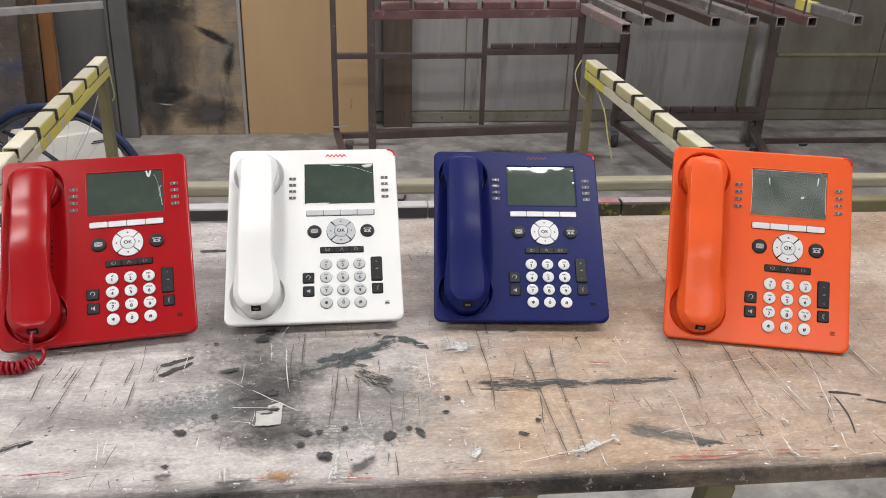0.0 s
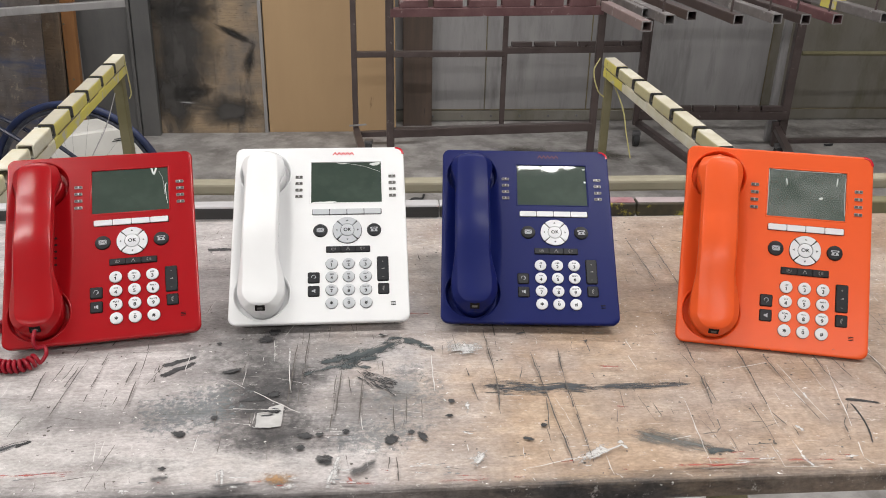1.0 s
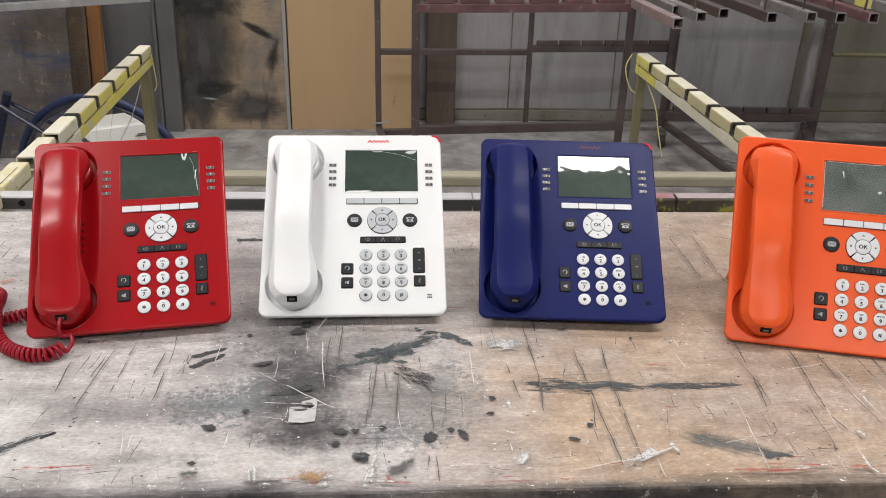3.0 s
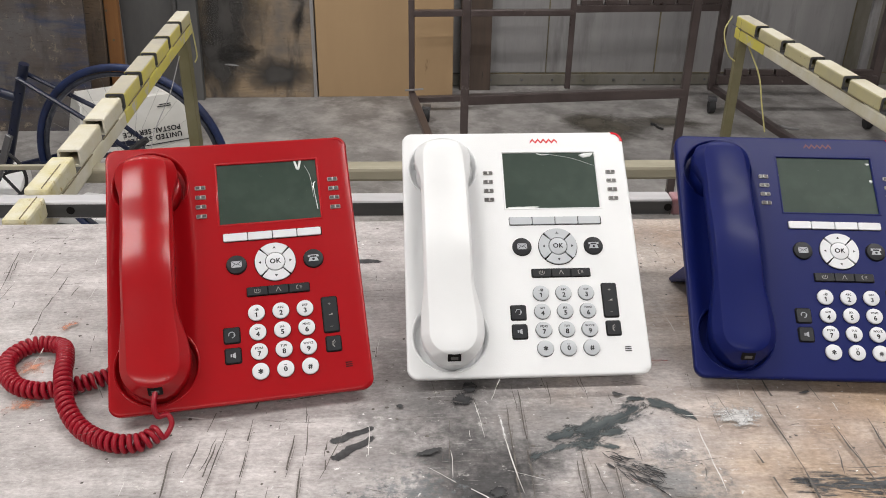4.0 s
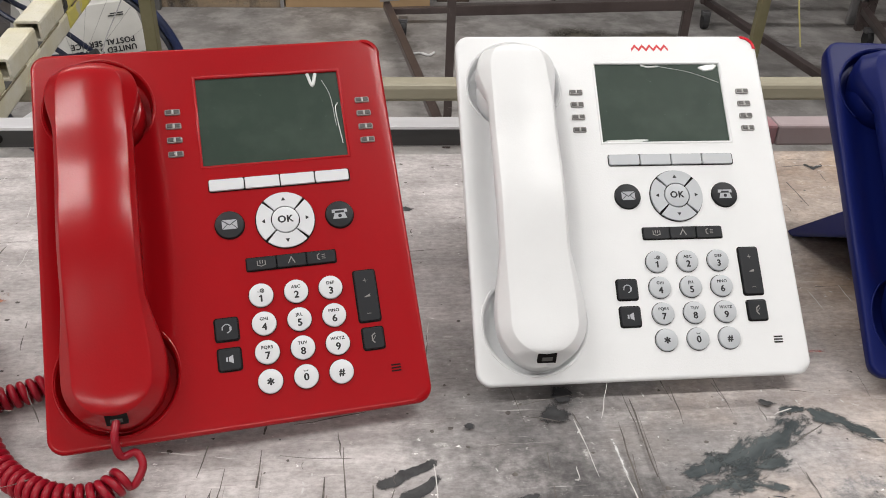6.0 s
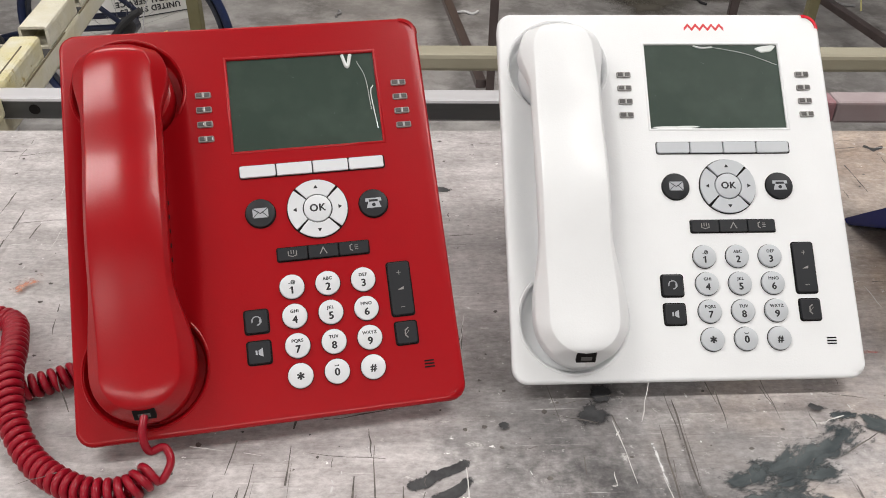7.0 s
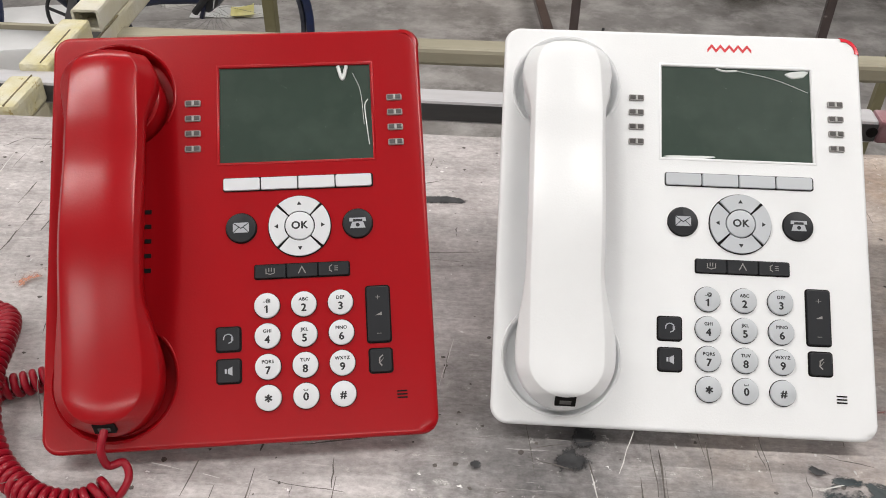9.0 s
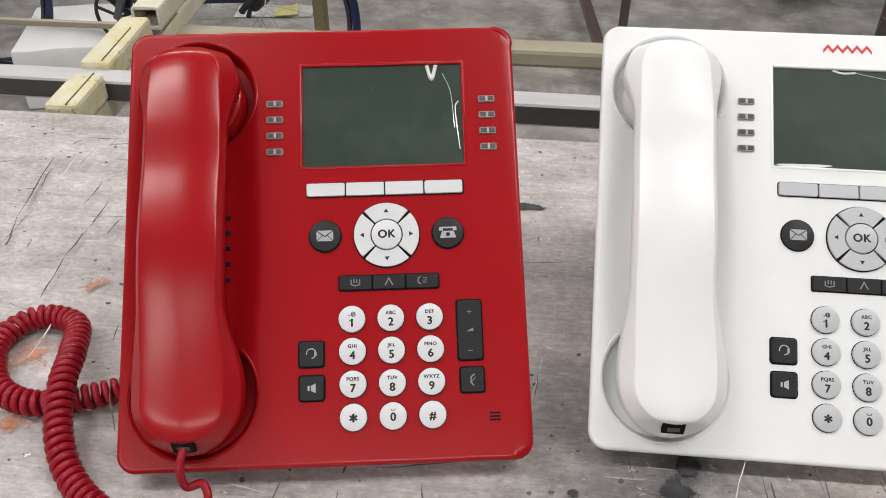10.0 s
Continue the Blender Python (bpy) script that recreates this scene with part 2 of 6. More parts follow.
def mark_material(name, c1, c2, lo, hi, breakup, scale=70.0, stretch=1.0, body=1.0):
    """Dried paint, thick in its middle, breaking up into specks towards its rim."""
    m, n, l, b = nodes_of(name)

    def attribute(key):
        k = n.new("ShaderNodeAttribute")
        k.attribute_name = key
        return k.outputs["Fac"]

    cx, ma, mm, out = n.new("ShaderNodeCombineXYZ"), n.new("ShaderNodeMath"), n.new("ShaderNodeMath"), n.new("ShaderNodeMath")
    st = n.new("ShaderNodeMath")
    st.operation, st.inputs[1].default_value = "MULTIPLY", stretch
    l.new(attribute("along"), st.inputs[0])
    l.new(st.outputs[0], cx.inputs[0])
    l.new(attribute("across"), cx.inputs[1])
    tc = n.new("ShaderNodeTexCoord")
    far = n.new("ShaderNodeObjectInfo")
    l.new(far.outputs["Random"], cx.inputs[2])
    grain = noise_of(n, l, cx.outputs[0], scale, 9.0, 0.75)
    ma.operation, ma.inputs[1].default_value = "SUBTRACT", 0.5
    mm.operation, mm.inputs[1].default_value = "MULTIPLY", breakup
    out.operation = "ADD"
    l.new(grain, ma.inputs[0])
    l.new(ma.outputs[0], mm.inputs[0])
    l.new(mm.outputs[0], out.inputs[0])
    full = n.new("ShaderNodeMath")
    full.operation, full.inputs[1].default_value = "MULTIPLY", body
    l.new(attribute("rim"), full.inputs[0])
    l.new(full.outputs[0], out.inputs[1])
    l.new(ramp(n, l, out.outputs[0], lo, hi), b.inputs["Alpha"])
    l.new(mix(n, l, ramp(n, l, noise_of(n, l, cx.outputs[0], scale * 0.6, 6.0), 0.35, 0.65), c1, c2), b.inputs["Base Color"])
    b.inputs["Roughness"].default_value = 0.6
    b.inputs["Specular IOR Level"].default_value = 0.3
    return m


PAINT_DARK = mark_material("dark_paint_mark", (0.022, 0.022, 0.024), (0.06, 0.06, 0.062), 0.16, 0.34, 1.2, 160.0, 1.0, 0.8)
PAINT_BRUSH = mark_material("dark_brush_paint", (0.04, 0.042, 0.046), (0.09, 0.095, 0.10), 0.20, 0.42, 2.4, 420.0, 0.12, 0.50)
PAINT_TEAL = mark_material("slate_paint_mark", (0.028, 0.036, 0.040), (0.085, 0.098, 0.10), 0.20, 0.48, 2.3, 170.0, 0.45, 0.60)
PAINT_SLATE = mark_material("thin_slate_paint", (0.10, 0.105, 0.10), (0.20, 0.20, 0.19), 0.20, 0.9, 2.2, 200.0, 0.3, 0.75)
PAINT_WHITE = mark_material("white_paint_mark", (0.62, 0.615, 0.61), (0.48, 0.475, 0.47), 0.25, 0.50, 2.4, 260.0, 1.0, 0.62)
PAINT_SOLID = mark_material("solid_white_paint", (0.52, 0.515, 0.505), (0.42, 0.41, 0.40), 0.10, 0.22, 0.9, 120.0)
PAINT_ORANGE = mark_material("orange_paint_mark", (0.55, 0.17, 0.08), (0.50, 0.27, 0.18), 0.20, 0.65, 2.2, 170.0, 1.0, 0.6)
PAINT_OCHRE = mark_material("ochre_stain", (0.33, 0.19, 0.09), (0.42, 0.28, 0.16), 0.15, 0.6, 1.8, 170.0, 1.0, 0.6)
PAINT_RED = mark_material("red_paint_mark", (0.34, 0.06, 0.05), (0.42, 0.13, 0.10), 0.25, 0.6, 2.6, 330.0, 0.15, 0.5)
SPRAY = mark_material("sprayed_dark_cloud", (0.055, 0.054, 0.056), (0.085, 0.083, 0.083), 0.12, 1.75, 1.0, 75.0)
SPRAY_SOFT = mark_material("soft_dark_stain", (0.05, 0.047, 0.045), (0.085, 0.08, 0.076), 0.05, 0.75, 0.9, 7.0)
SMEAR = mark_material("dark_sprayed_smear", (0.018, 0.017, 0.017), (0.045, 0.042, 0.04), 0.05, 0.95, 1.2, 30.0)
SMUDGE = mark_material("blue_grey_smudge", (0.17, 0.19, 0.205), (0.30, 0.315, 0.325), 0.35, 0.95, 3.0, 60.0, 1.0, 0.75)
PALE_SCORE = surface("pale_scratch", (0.68, 0.665, 0.645), (0.52, 0.505, 0.485), 0.8, scale=90)
FLECK = surface("white_paint_fleck", (0.62, 0.61, 0.60), (0.5, 0.49, 0.48), 0.7, scale=60)
OIL = mark_material("oily_floor_stain", (0.085, 0.075, 0.058), (0.13, 0.118, 0.098), 0.05, 0.80, 0.9, 7.0)
SCRATCH = surface("black_scratch", (0.055, 0.048, 0.044), (0.17, 0.15, 0.135), 0.8, scale=140)
STEEL = surface("grey_steel", (0.60, 0.59, 0.61), (0.48, 0.47, 0.48), 0.38, 0.2, scale=14, stretch=(0.3, 3, 3), spots=(26.0, 0.66, (0.45, 0.44, 0.43)))
# deep grey steel; also carries the shade in the rack's gaps and tube ends
STEEL_DEEP = surface("deep_grey_steel", (0.06, 0.06, 0.062), (0.10, 0.098, 0.098), 0.42, 0.2, scale=14, stretch=(0.3, 3, 3), spots=(26.0, 0.66, (0.30, 0.29, 0.29)))
STEEL_RED = surface("maroon_oversprayed_steel", (0.27, 0.075, 0.095), (0.38, 0.27, 0.285), 0.5, 0.1, scale=22)
STEEL_PALE = surface("pinkish_oversprayed_steel", (0.40, 0.335, 0.345), (0.34, 0.27, 0.275), 0.5, 0.1, scale=20)
STEEL_DARK = surface("dark_oversprayed_steel", (0.030, 0.030, 0.032), (0.12, 0.10, 0.06), 0.45, 0.2, scale=16, spots=(13.0, 0.54, (0.40, 0.36, 0.06)))
YELLOW = surface("yellow_oversprayed_steel", (0.66, 0.58, 0.09), (0.56, 0.50, 0.16), 0.6, 0.0, scale=14, stretch=(1, 1, 1), spots=(24.0, 0.55, (0.50, 0.47, 0.37)))
CREAM = surface("cream_oversprayed_steel", (0.66, 0.635, 0.56), (0.58, 0.53, 0.36), 0.65, 0.0, scale=14, fine=80, relief=0.7, depth=0.004, spots=(40.0, 0.66, (0.22, 0.18, 0.11)))

STAINED = surface("yellow_stained_cream_steel", (0.66, 0.635, 0.53), (0.58, 0.51, 0.24), 0.65, 0.0, scale=26, fine=90, relief=0.8, depth=0.004, spots=(60.0, 0.62, (0.40, 0.31, 0.12)))


def dusted(name, side, side2, top, top2):
    """Steel sprayed on its sides, with pale overspray settled on what faces up."""
    m, n, l, b = nodes_of(name)
    vec = coords(n, l)
    big, small = noise_of(n, l, vec, 20.0), noise_of(n, l, vec, 110.0, 4.0)
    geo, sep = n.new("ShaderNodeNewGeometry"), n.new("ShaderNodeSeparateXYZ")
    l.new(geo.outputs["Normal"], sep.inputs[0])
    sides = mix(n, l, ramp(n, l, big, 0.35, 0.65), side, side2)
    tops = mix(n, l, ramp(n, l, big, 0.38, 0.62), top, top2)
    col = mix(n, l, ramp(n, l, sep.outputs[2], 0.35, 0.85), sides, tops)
    col = mix(n, l, ramp(n, l, noise_of(n, l, vec, 60.0, 6.0, 0.7), 0.66, 0.70), col, (0.16, 0.14, 0.10))
    l.new(col, b.inputs["Base Color"])
    b.inputs["Roughness"].default_value = 0.62
    bump(n, l, b, small, 0.5, 0.002)
    return m


DUST_YELLOW = dusted("dusted_yellow_steel", (0.66, 0.58, 0.11), (0.58, 0.51, 0.20), (0.40, 0.37, 0.325), (0.47, 0.435, 0.33))
DUST_CREAM = dusted("dusted_cream_steel", (0.52, 0.47, 0.26), (0.46, 0.42, 0.27), (0.60, 0.57, 0.47), (0.52, 0.48, 0.36))
KHAKI = surface("khaki_oversprayed_steel", (0.35, 0.32, 0.24), (0.26, 0.237, 0.17), 0.6, 0.05, scale=8, stretch=(0.6, 3, 3), spots=(20.0, 0.64, (0.34, 0.31, 0.22)))
OLIVE = surface("olive_oversprayed_steel", (0.15, 0.135, 0.065), (0.22, 0.20, 0.12), 0.55, 0.1, scale=10, spots=(40.0, 0.68, (0.5, 0.5, 0.42)))
BROWN = surface("brown_primed_steel", (0.070, 0.052, 0.050), (0.115, 0.09, 0.087), 0.30, 0.25, scale=9, spots=(30.0, 0.64, (0.26, 0.22, 0.21)))
MAROON = surface("maroon_primed_steel", (0.12, 0.055, 0.06), (0.22, 0.12, 0.125), 0.4, 0.2, scale=12, spots=(24.0, 0.62, (0.34, 0.27, 0.27)))
SHEET = surface("galvanised_sheet", (0.285, 0.278, 0.282), (0.365, 0.358, 0.36), 0.48, 0.25, scale=3.5, fine=60, stretch=(2.6, 1, 0.4), spots=(4.0, 0.50, (0.20, 0.195, 0.195), 0.25))
SHEET_DARK = surface("dull_sheet", (0.10, 0.10, 0.102), (0.16, 0.158, 0.155), 0.5, 0.3, scale=3, fine=60, stretch=(1.6, 1, 0.5))
SHEET_OLIVE = surface("olive_dusted_sheet", (0.17, 0.155, 0.125), (0.25, 0.24, 0.22), 0.5, 0.2, scale=1.6, fine=60, stretch=(1.6, 1, 0.5), spots=(3.0, 0.50, (0.13, 0.12, 0.08), 0.2))
SEAM = surface("rusty_seam", (0.10, 0.08, 0.05), (0.26, 0.22, 0.13), 0.8, scale=20)
KRAFT = surface("brown_hardboard", (0.42, 0.285, 0.155), (0.35, 0.23, 0.125), 0.7, 0.0, scale=1.6, fine=200, stretch=(1.5, 1, 0.35), spots=(5.0, 0.68, (0.20, 0.125, 0.07)))
STUD = surface("orange_brown_wood", (0.34, 0.16, 0.055), (0.27, 0.12, 0.045), 0.65, scale=6, stretch=(8, 8, 0.6))
DARKWOOD = surface("dark_stained_wood", (0.055, 0.038, 0.030), (0.095, 0.066, 0.05), 0.7, scale=5, stretch=(6, 6, 0.5), spots=(7.0, 0.64, (0.03, 0.025, 0.022)))
CONCRETE = surface("stained_concrete", (0.34, 0.325, 0.315), (0.135, 0.125, 0.118), 0.55, scale=4.5, fine=45, relief=0.25, depth=0.004, spots=(7.0, 0.46, (0.45, 0.43, 0.42), 0.26))
BLUE_STEEL = surface("blue_bicycle_paint", (0.006, 0.010, 0.035), (0.01, 0.014, 0.03), 0.3, 0.0, scale=30)
RUBBER = surface("black_rubber", (0.018, 0.018, 0.02), (0.03, 0.03, 0.032), 0.7)
TYRE_BLUE = surface("blue_tyre_rubber", (0.010, 0.024, 0.095), (0.008, 0.014, 0.045), 0.45, scale=20)
SPOKE = surface("dull_spoke_steel", (0.24, 0.235, 0.23), (0.20, 0.195, 0.19), 0.6)
RIM_DARK = surface("dark_alloy", (0.09, 0.095, 0.115), (0.035, 0.04, 0.06), 0.3, 0.6, scale=30)
RIM = surface("dull_alloy", (0.22, 0.22, 0.23), (0.12, 0.12, 0.125), 0.35, 0.7)
TUBWHITE = surface("white_corrugated_plastic", (0.66, 0.65, 0.62), (0.55, 0.54, 0.51), 0.5, scale=5, stretch=(1, 1, 1), spots=(20.0, 0.72, (0.4, 0.38, 0.35)))
FOAM = surface("white_foam", (0.78, 0.78, 0.78), (0.70, 0.70, 0.70), 0.7, scale=9)
NOTE = surface("yellow_paper", (0.74, 0.69, 0.30), (0.78, 0.74, 0.42), 0.8)
STRING = surface("yellow_string", (0.55, 0.50, 0.20), (0.48, 0.44, 0.22), 0.8)
PLASTER = surface("pale_wall_paint", (0.74, 0.74, 0.73), (0.68, 0.68, 0.67), 0.8, scale=1.5)
HOUSING = surface("white_lamp_housing", (0.75, 0.75, 0.74), (0.7, 0.7, 0.7), 0.5)


def ply_material(name, c1, c2, stain, blue=None):
    """Plywood stained by years of spraying: grain, checks and dark clouds."""
    m, n, l, b = nodes_of(name)
    vec, gv = coords(n, l), coords(n, l, (1.5, 1.5, 14.0))
    col = mix(n, l, ramp(n, l, noise_of(n, l, gv, 6.0, 8.0, 0.7), 0.3, 0.7), c1, c2)
    col = mix(n, l, ramp(n, l, noise_of(n, l, vec, 2.6, 6.0, 0.62), 0.42, 0.60), col, stain)
    col = mix(n, l, ramp(n, l, noise_of(n, l, coords(n, l, (3.0, 1.0, 0.9)), 3.4, 7.0, 0.68), 0.52, 0.70), col, (0.045, 0.04, 0.038))
    col = mix(n, l, ramp(n, l, noise_of(n, l, vec, 14.0, 9.0, 0.78), 0.56, 0.66), col, (0.27, 0.22, 0.165))
    col = mix(n, l, ramp(n, l, noise_of(n, l, gv, 17.0, 9.0, 0.85), 0.60, 0.66), col, (0.40, 0.36, 0.30))
    col = mix(n, l, ramp(n, l, noise_of(n, l, coords(n, l, (9.0, 9.0, 3.0)), 13.0, 9.0, 0.85), 0.40, 0.35), col, (0.022, 0.018, 0.016))
    col = mix(n, l, ramp(n, l, noise_of(n, l, gv, 11.0, 8.0, 0.8), 0.43, 0.36), col, (0.03, 0.024, 0.02))
    if blue:
        col = mix(n, l, ramp(n, l, noise_of(n, l, coords(n, l, (1.2, 1.2, 5.0)), 2.2, 5.0), 0.52, 0.70), col, blue)
    l.new(col, b.inputs["Base Color"])
    b.inputs["Roughness"].default_value = 0.75
    bump(n, l, b, noise_of(n, l, gv, 30.0, 6.0), 0.35, 0.002)
    return m


PLY = ply_material("sprayed_plywood", (0.37, 0.275, 0.175), (0.25, 0.18, 0.115), (0.15, 0.13, 0.115))
PLY_GREY = ply_material("grey_sprayed_plywood", (0.100, 0.077, 0.064), (0.062, 0.050, 0.045), (0.12, 0.112, 0.113), (0.022, 0.038, 0.10))
PLY_BROWN = ply_material("rough_brown_plywood", (0.235, 0.165, 0.11), (0.15, 0.105, 0.072), (0.12, 0.10, 0.09))


def glow_material(name, c, power):
    m, n, l, b = nodes_of(name)
    b.inputs["Base Color"].default_value = rgba(c)
    b.inputs["Emission Color"].default_value, b.inputs["Emission Strength"].default_value = rgba(c), power
    return m


GLOW = glow_material("lit_diffuser", (1.0, 0.97, 0.92), 6.0)


# ---- building helpers ----
def finish(bm, name, material, smooth=False, angle=40):
    me = bpy.data.meshes.new(name)
    bmesh.ops.recalc_face_normals(bm, faces=bm.faces)
    if smooth:
        for e in bm.edges:
            e.smooth = len(e.link_faces) < 2 or e.calc_face_angle(0.0) < radians(angle)
        for f in bm.faces:
            f.smooth = True
    bm.to_mesh(me)
    bm.free()
    me.materials.append(material)
    return me


def part(name, bm, material, parent=None, label="", smooth=False, m=None, angle=40):
    ob = new(name, finish(bm, name, material, smooth, angle) if isinstance(bm, bmesh.types.BMesh) else bm)
    if parent:
        ob.parent = parent
    if m is not None:
        ob.matrix_local = m
    return tagged(ob, label)


def thing(name, m, label, category, group="", kind=""):
    ob = new(name)
    ob.empty_display_size = 0.05
    ob.matrix_world = m
    return tagged(ob, label, category, group, kind)


def add_box(bm, x0, x1, y0, y1, z0, z1, r=0.0, m=None):
    """A box, its edges rounded by r."""
    made = bmesh.ops.create_cube(bm, size=1.0)["verts"]
    bmesh.ops.transform(bm, verts=made, matrix=Matrix.Translation(((x0 + x1) / 2, (y0 + y1) / 2, (z0 + z1) / 2)) @ Matrix.Diagonal((x1 - x0, y1 - y0, z1 - z0, 1)))
    if m is not None:
        bmesh.ops.transform(bm, verts=made, matrix=m)
    if r:
        edges = list({e for v in made for e in v.link_edges})
        bmesh.ops.bevel(bm, geom=edges, offset=r, segments=2, affect="EDGES", profile=0.5)


def box(*a, r=0.0, m=None):
    bm = bmesh.new()
    add_box(bm, *a, r=r, m=m)
    return bm


def between(a, b):
    """The pose whose x axis runs from a to b, z as upright as can be."""
    a, b = Vector(a), Vector(b)
    x = (b - a).normalized()
    up = Vector((0, 0, 1)) if abs(x.z) < 0.95 else Vector((0, 1, 0))
    y = up.cross(x).normalized()
    z = x.cross(y)
    return Matrix(((x.x, y.x, z.x, a.x), (x.y, y.y, z.y, a.y), (x.z, y.z, z.z, a.z), (0, 0, 0, 1))), (b - a).length


def bar(a, b, w, h, r=0.003):
    """A square tube from a to b."""
    m, length = between(a, b)
    return box(0, length, -w / 2, w / 2, -h / 2, h / 2, r=r, m=m)


def hollow_bar(a, b, w, h, wall=0.003, r=0.0035):
    """A square tube from a to b with open ends and rounded long edges."""
    m, length = between(a, b)
    bm = bmesh.new()
    rings = []
    for x, s in ((0, 0), (length, 0), (length, wall), (0, wall)):
        pts = round_rect(-w / 2 + s, w / 2 - s, -h / 2 + s, h / 2 - s, max(0.0006, r - s), 2)
        rings.append([bm.verts.new(m @ Vector((x, py, pz))) for py, pz in pts])
    n = len(rings[0])
    for i in range(4):
        p, q = rings[i], rings[(i + 1) % 4]
        for k in range(n):
            bm.faces.new((p[k], p[(k + 1) % n], q[(k + 1) % n], q[k]))
    return bm


def rod(points, radius, sides=8, cap=True):
    """A round rod along points."""
    bm = bmesh.new()
    pts = [Vector(p) for p in points]
    rings = []
    side = None
    for i, p in enumerate(pts):
        d = (pts[min(i + 1, len(pts) - 1)] - pts[max(i - 1, 0)]).normalized()
        if side is None:
            side = d.orthogonal().normalized()
        side = (side - d * side.dot(d)).normalized()
        other = d.cross(side)
        rings.append([bm.verts.new(p + radius * (math.cos(a) * side + math.sin(a) * other)) for a in (2 * math.pi * k / sides for k in range(sides))])
    for p, q in zip(rings, rings[1:]):
        for k in range(sides):
            bm.faces.new((p[k], p[(k + 1) % sides], q[(k + 1) % sides], q[k]))
    if cap:
        bm.faces.new(rings[0])
        bm.faces.new(rings[-1][::-1])
    return bm


def spline(points, per=10):
    """Catmull-Rom points through the given ones."""
    p = [Vector(q) for q in points]
    p = [2 * p[0] - p[1], *p, 2 * p[-1] - p[-2]]
    out = []
    for i in range(1, len(p) - 2):
        for k in range(per):
            t = k / per
            out.append(0.5 * (2 * p[i] + (p[i + 1] - p[i - 1]) * t + (2 * p[i - 1] - 5 * p[i] + 4 * p[i + 1] - p[i + 2]) * t * t + (3 * p[i] - p[i - 1] - 3 * p[i + 1] + p[i + 2]) * t ** 3))
    return out + [p[-2]]


def ring_mesh(radius, tube, steps=64, sides=10, flat=1.0):
    bm = bmesh.new()
    rings = []
    for i in range(steps):
        a = 2 * math.pi * i / steps
        rings.append([bm.verts.new(((radius + tube * math.cos(b)) * math.cos(a), flat * tube * math.sin(b), (radius + tube * math.cos(b)) * math.sin(a))) for b in (2 * math.pi * k / sides for k in range(sides))])
    for i in range(steps):
        p, q = rings[i], rings[(i + 1) % steps]
        for k in range(sides):
            bm.faces.new((p[k], p[(k + 1) % sides], q[(k + 1) % sides], q[k]))
    return bm


def cylinder(radius, depth, sides=32, r=0.0, m=None):
    """A disc standing on z = 0, its upper edge rounded by r."""
    bm = bmesh.new()
    levels = [(radius, 0), (radius, depth - r), (radius - r * 0.3, depth - r * 0.3), (radius - r, depth)] if r else [(radius, 0), (radius, depth)]
    rings = [[bm.verts.new((a * math.cos(t), a * math.sin(t), z)) for t in (2 * math.pi * k / sides for k in range(sides))] for a, z in levels]
    for p, q in zip(rings, rings[1:]):
        for k in range(sides):
            bm.faces.new((p[k], p[(k + 1) % sides], q[(k + 1) % sides], q[k]))
    bm.faces.new(rings[-1])
    bm.faces.new(rings[0][::-1])
    if m is not None:
        bmesh.ops.transform(bm, verts=bm.verts, matrix=m)
    return bm


def plate(points, z0, z1, r=0.0):
    """An outline of points raised from z0 to z1, the upper edge drawn in by r."""
    bm = bmesh.new()
    c = Vector((sum(p[0] for p in points) / len(points), sum(p[1] for p in points) / len(points)))
    def ring(z, s):
        out = []
        for p in points:
            d = Vector(p) - c
            q = c + d * max(0.0, 1 - s / max(d.length, 1e-6))
            out.append(bm.verts.new((q.x, q.y, z)))
        return out
    rings = [ring(z0, 0), ring(z1 - r, 0), ring(z1, r)] if r else [ring(z0, 0), ring(z1, 0)]
    k = len(points)
    for p, q in zip(rings, rings[1:]):
        for i in range(k):
            bm.faces.new((p[i], p[(i + 1) % k], q[(i + 1) % k], q[i]))
    bm.faces.new(rings[-1])
    bm.faces.new(rings[0][::-1])
    return bm


def round_rect(x0, x1, y0, y1, r, n=5):
    out = []
    for cx, cy, a0 in ((x1 - r, y1 - r, 0), (x0 + r, y1 - r, 90), (x0 + r, y0 + r, 180), (x1 - r, y0 + r, 270)):
        for k in range(n + 1):
            a = radians(a0 + 90 * k / n)
            out.append((cx + r * math.cos(a), cy + r * math.sin(a)))
    return out


def strip(bm, pts, width, z):
    """A flat line of the given width along pts, at height z."""
    for a, b in zip(pts, pts[1:]):
        a, b = Vector(a), Vector(b)
        d = (b - a).normalized() * width / 2
        s = Vector((-d.y, d.x))
        bm.faces.new([bm.verts.new((*q, z)) for q in (a - d - s, b + d - s, b + d + s, a - d + s)])


def poly(bm, pts, z):
    bm.faces.new([bm.verts.new((*p, z)) for p in pts])


WORDS = {}


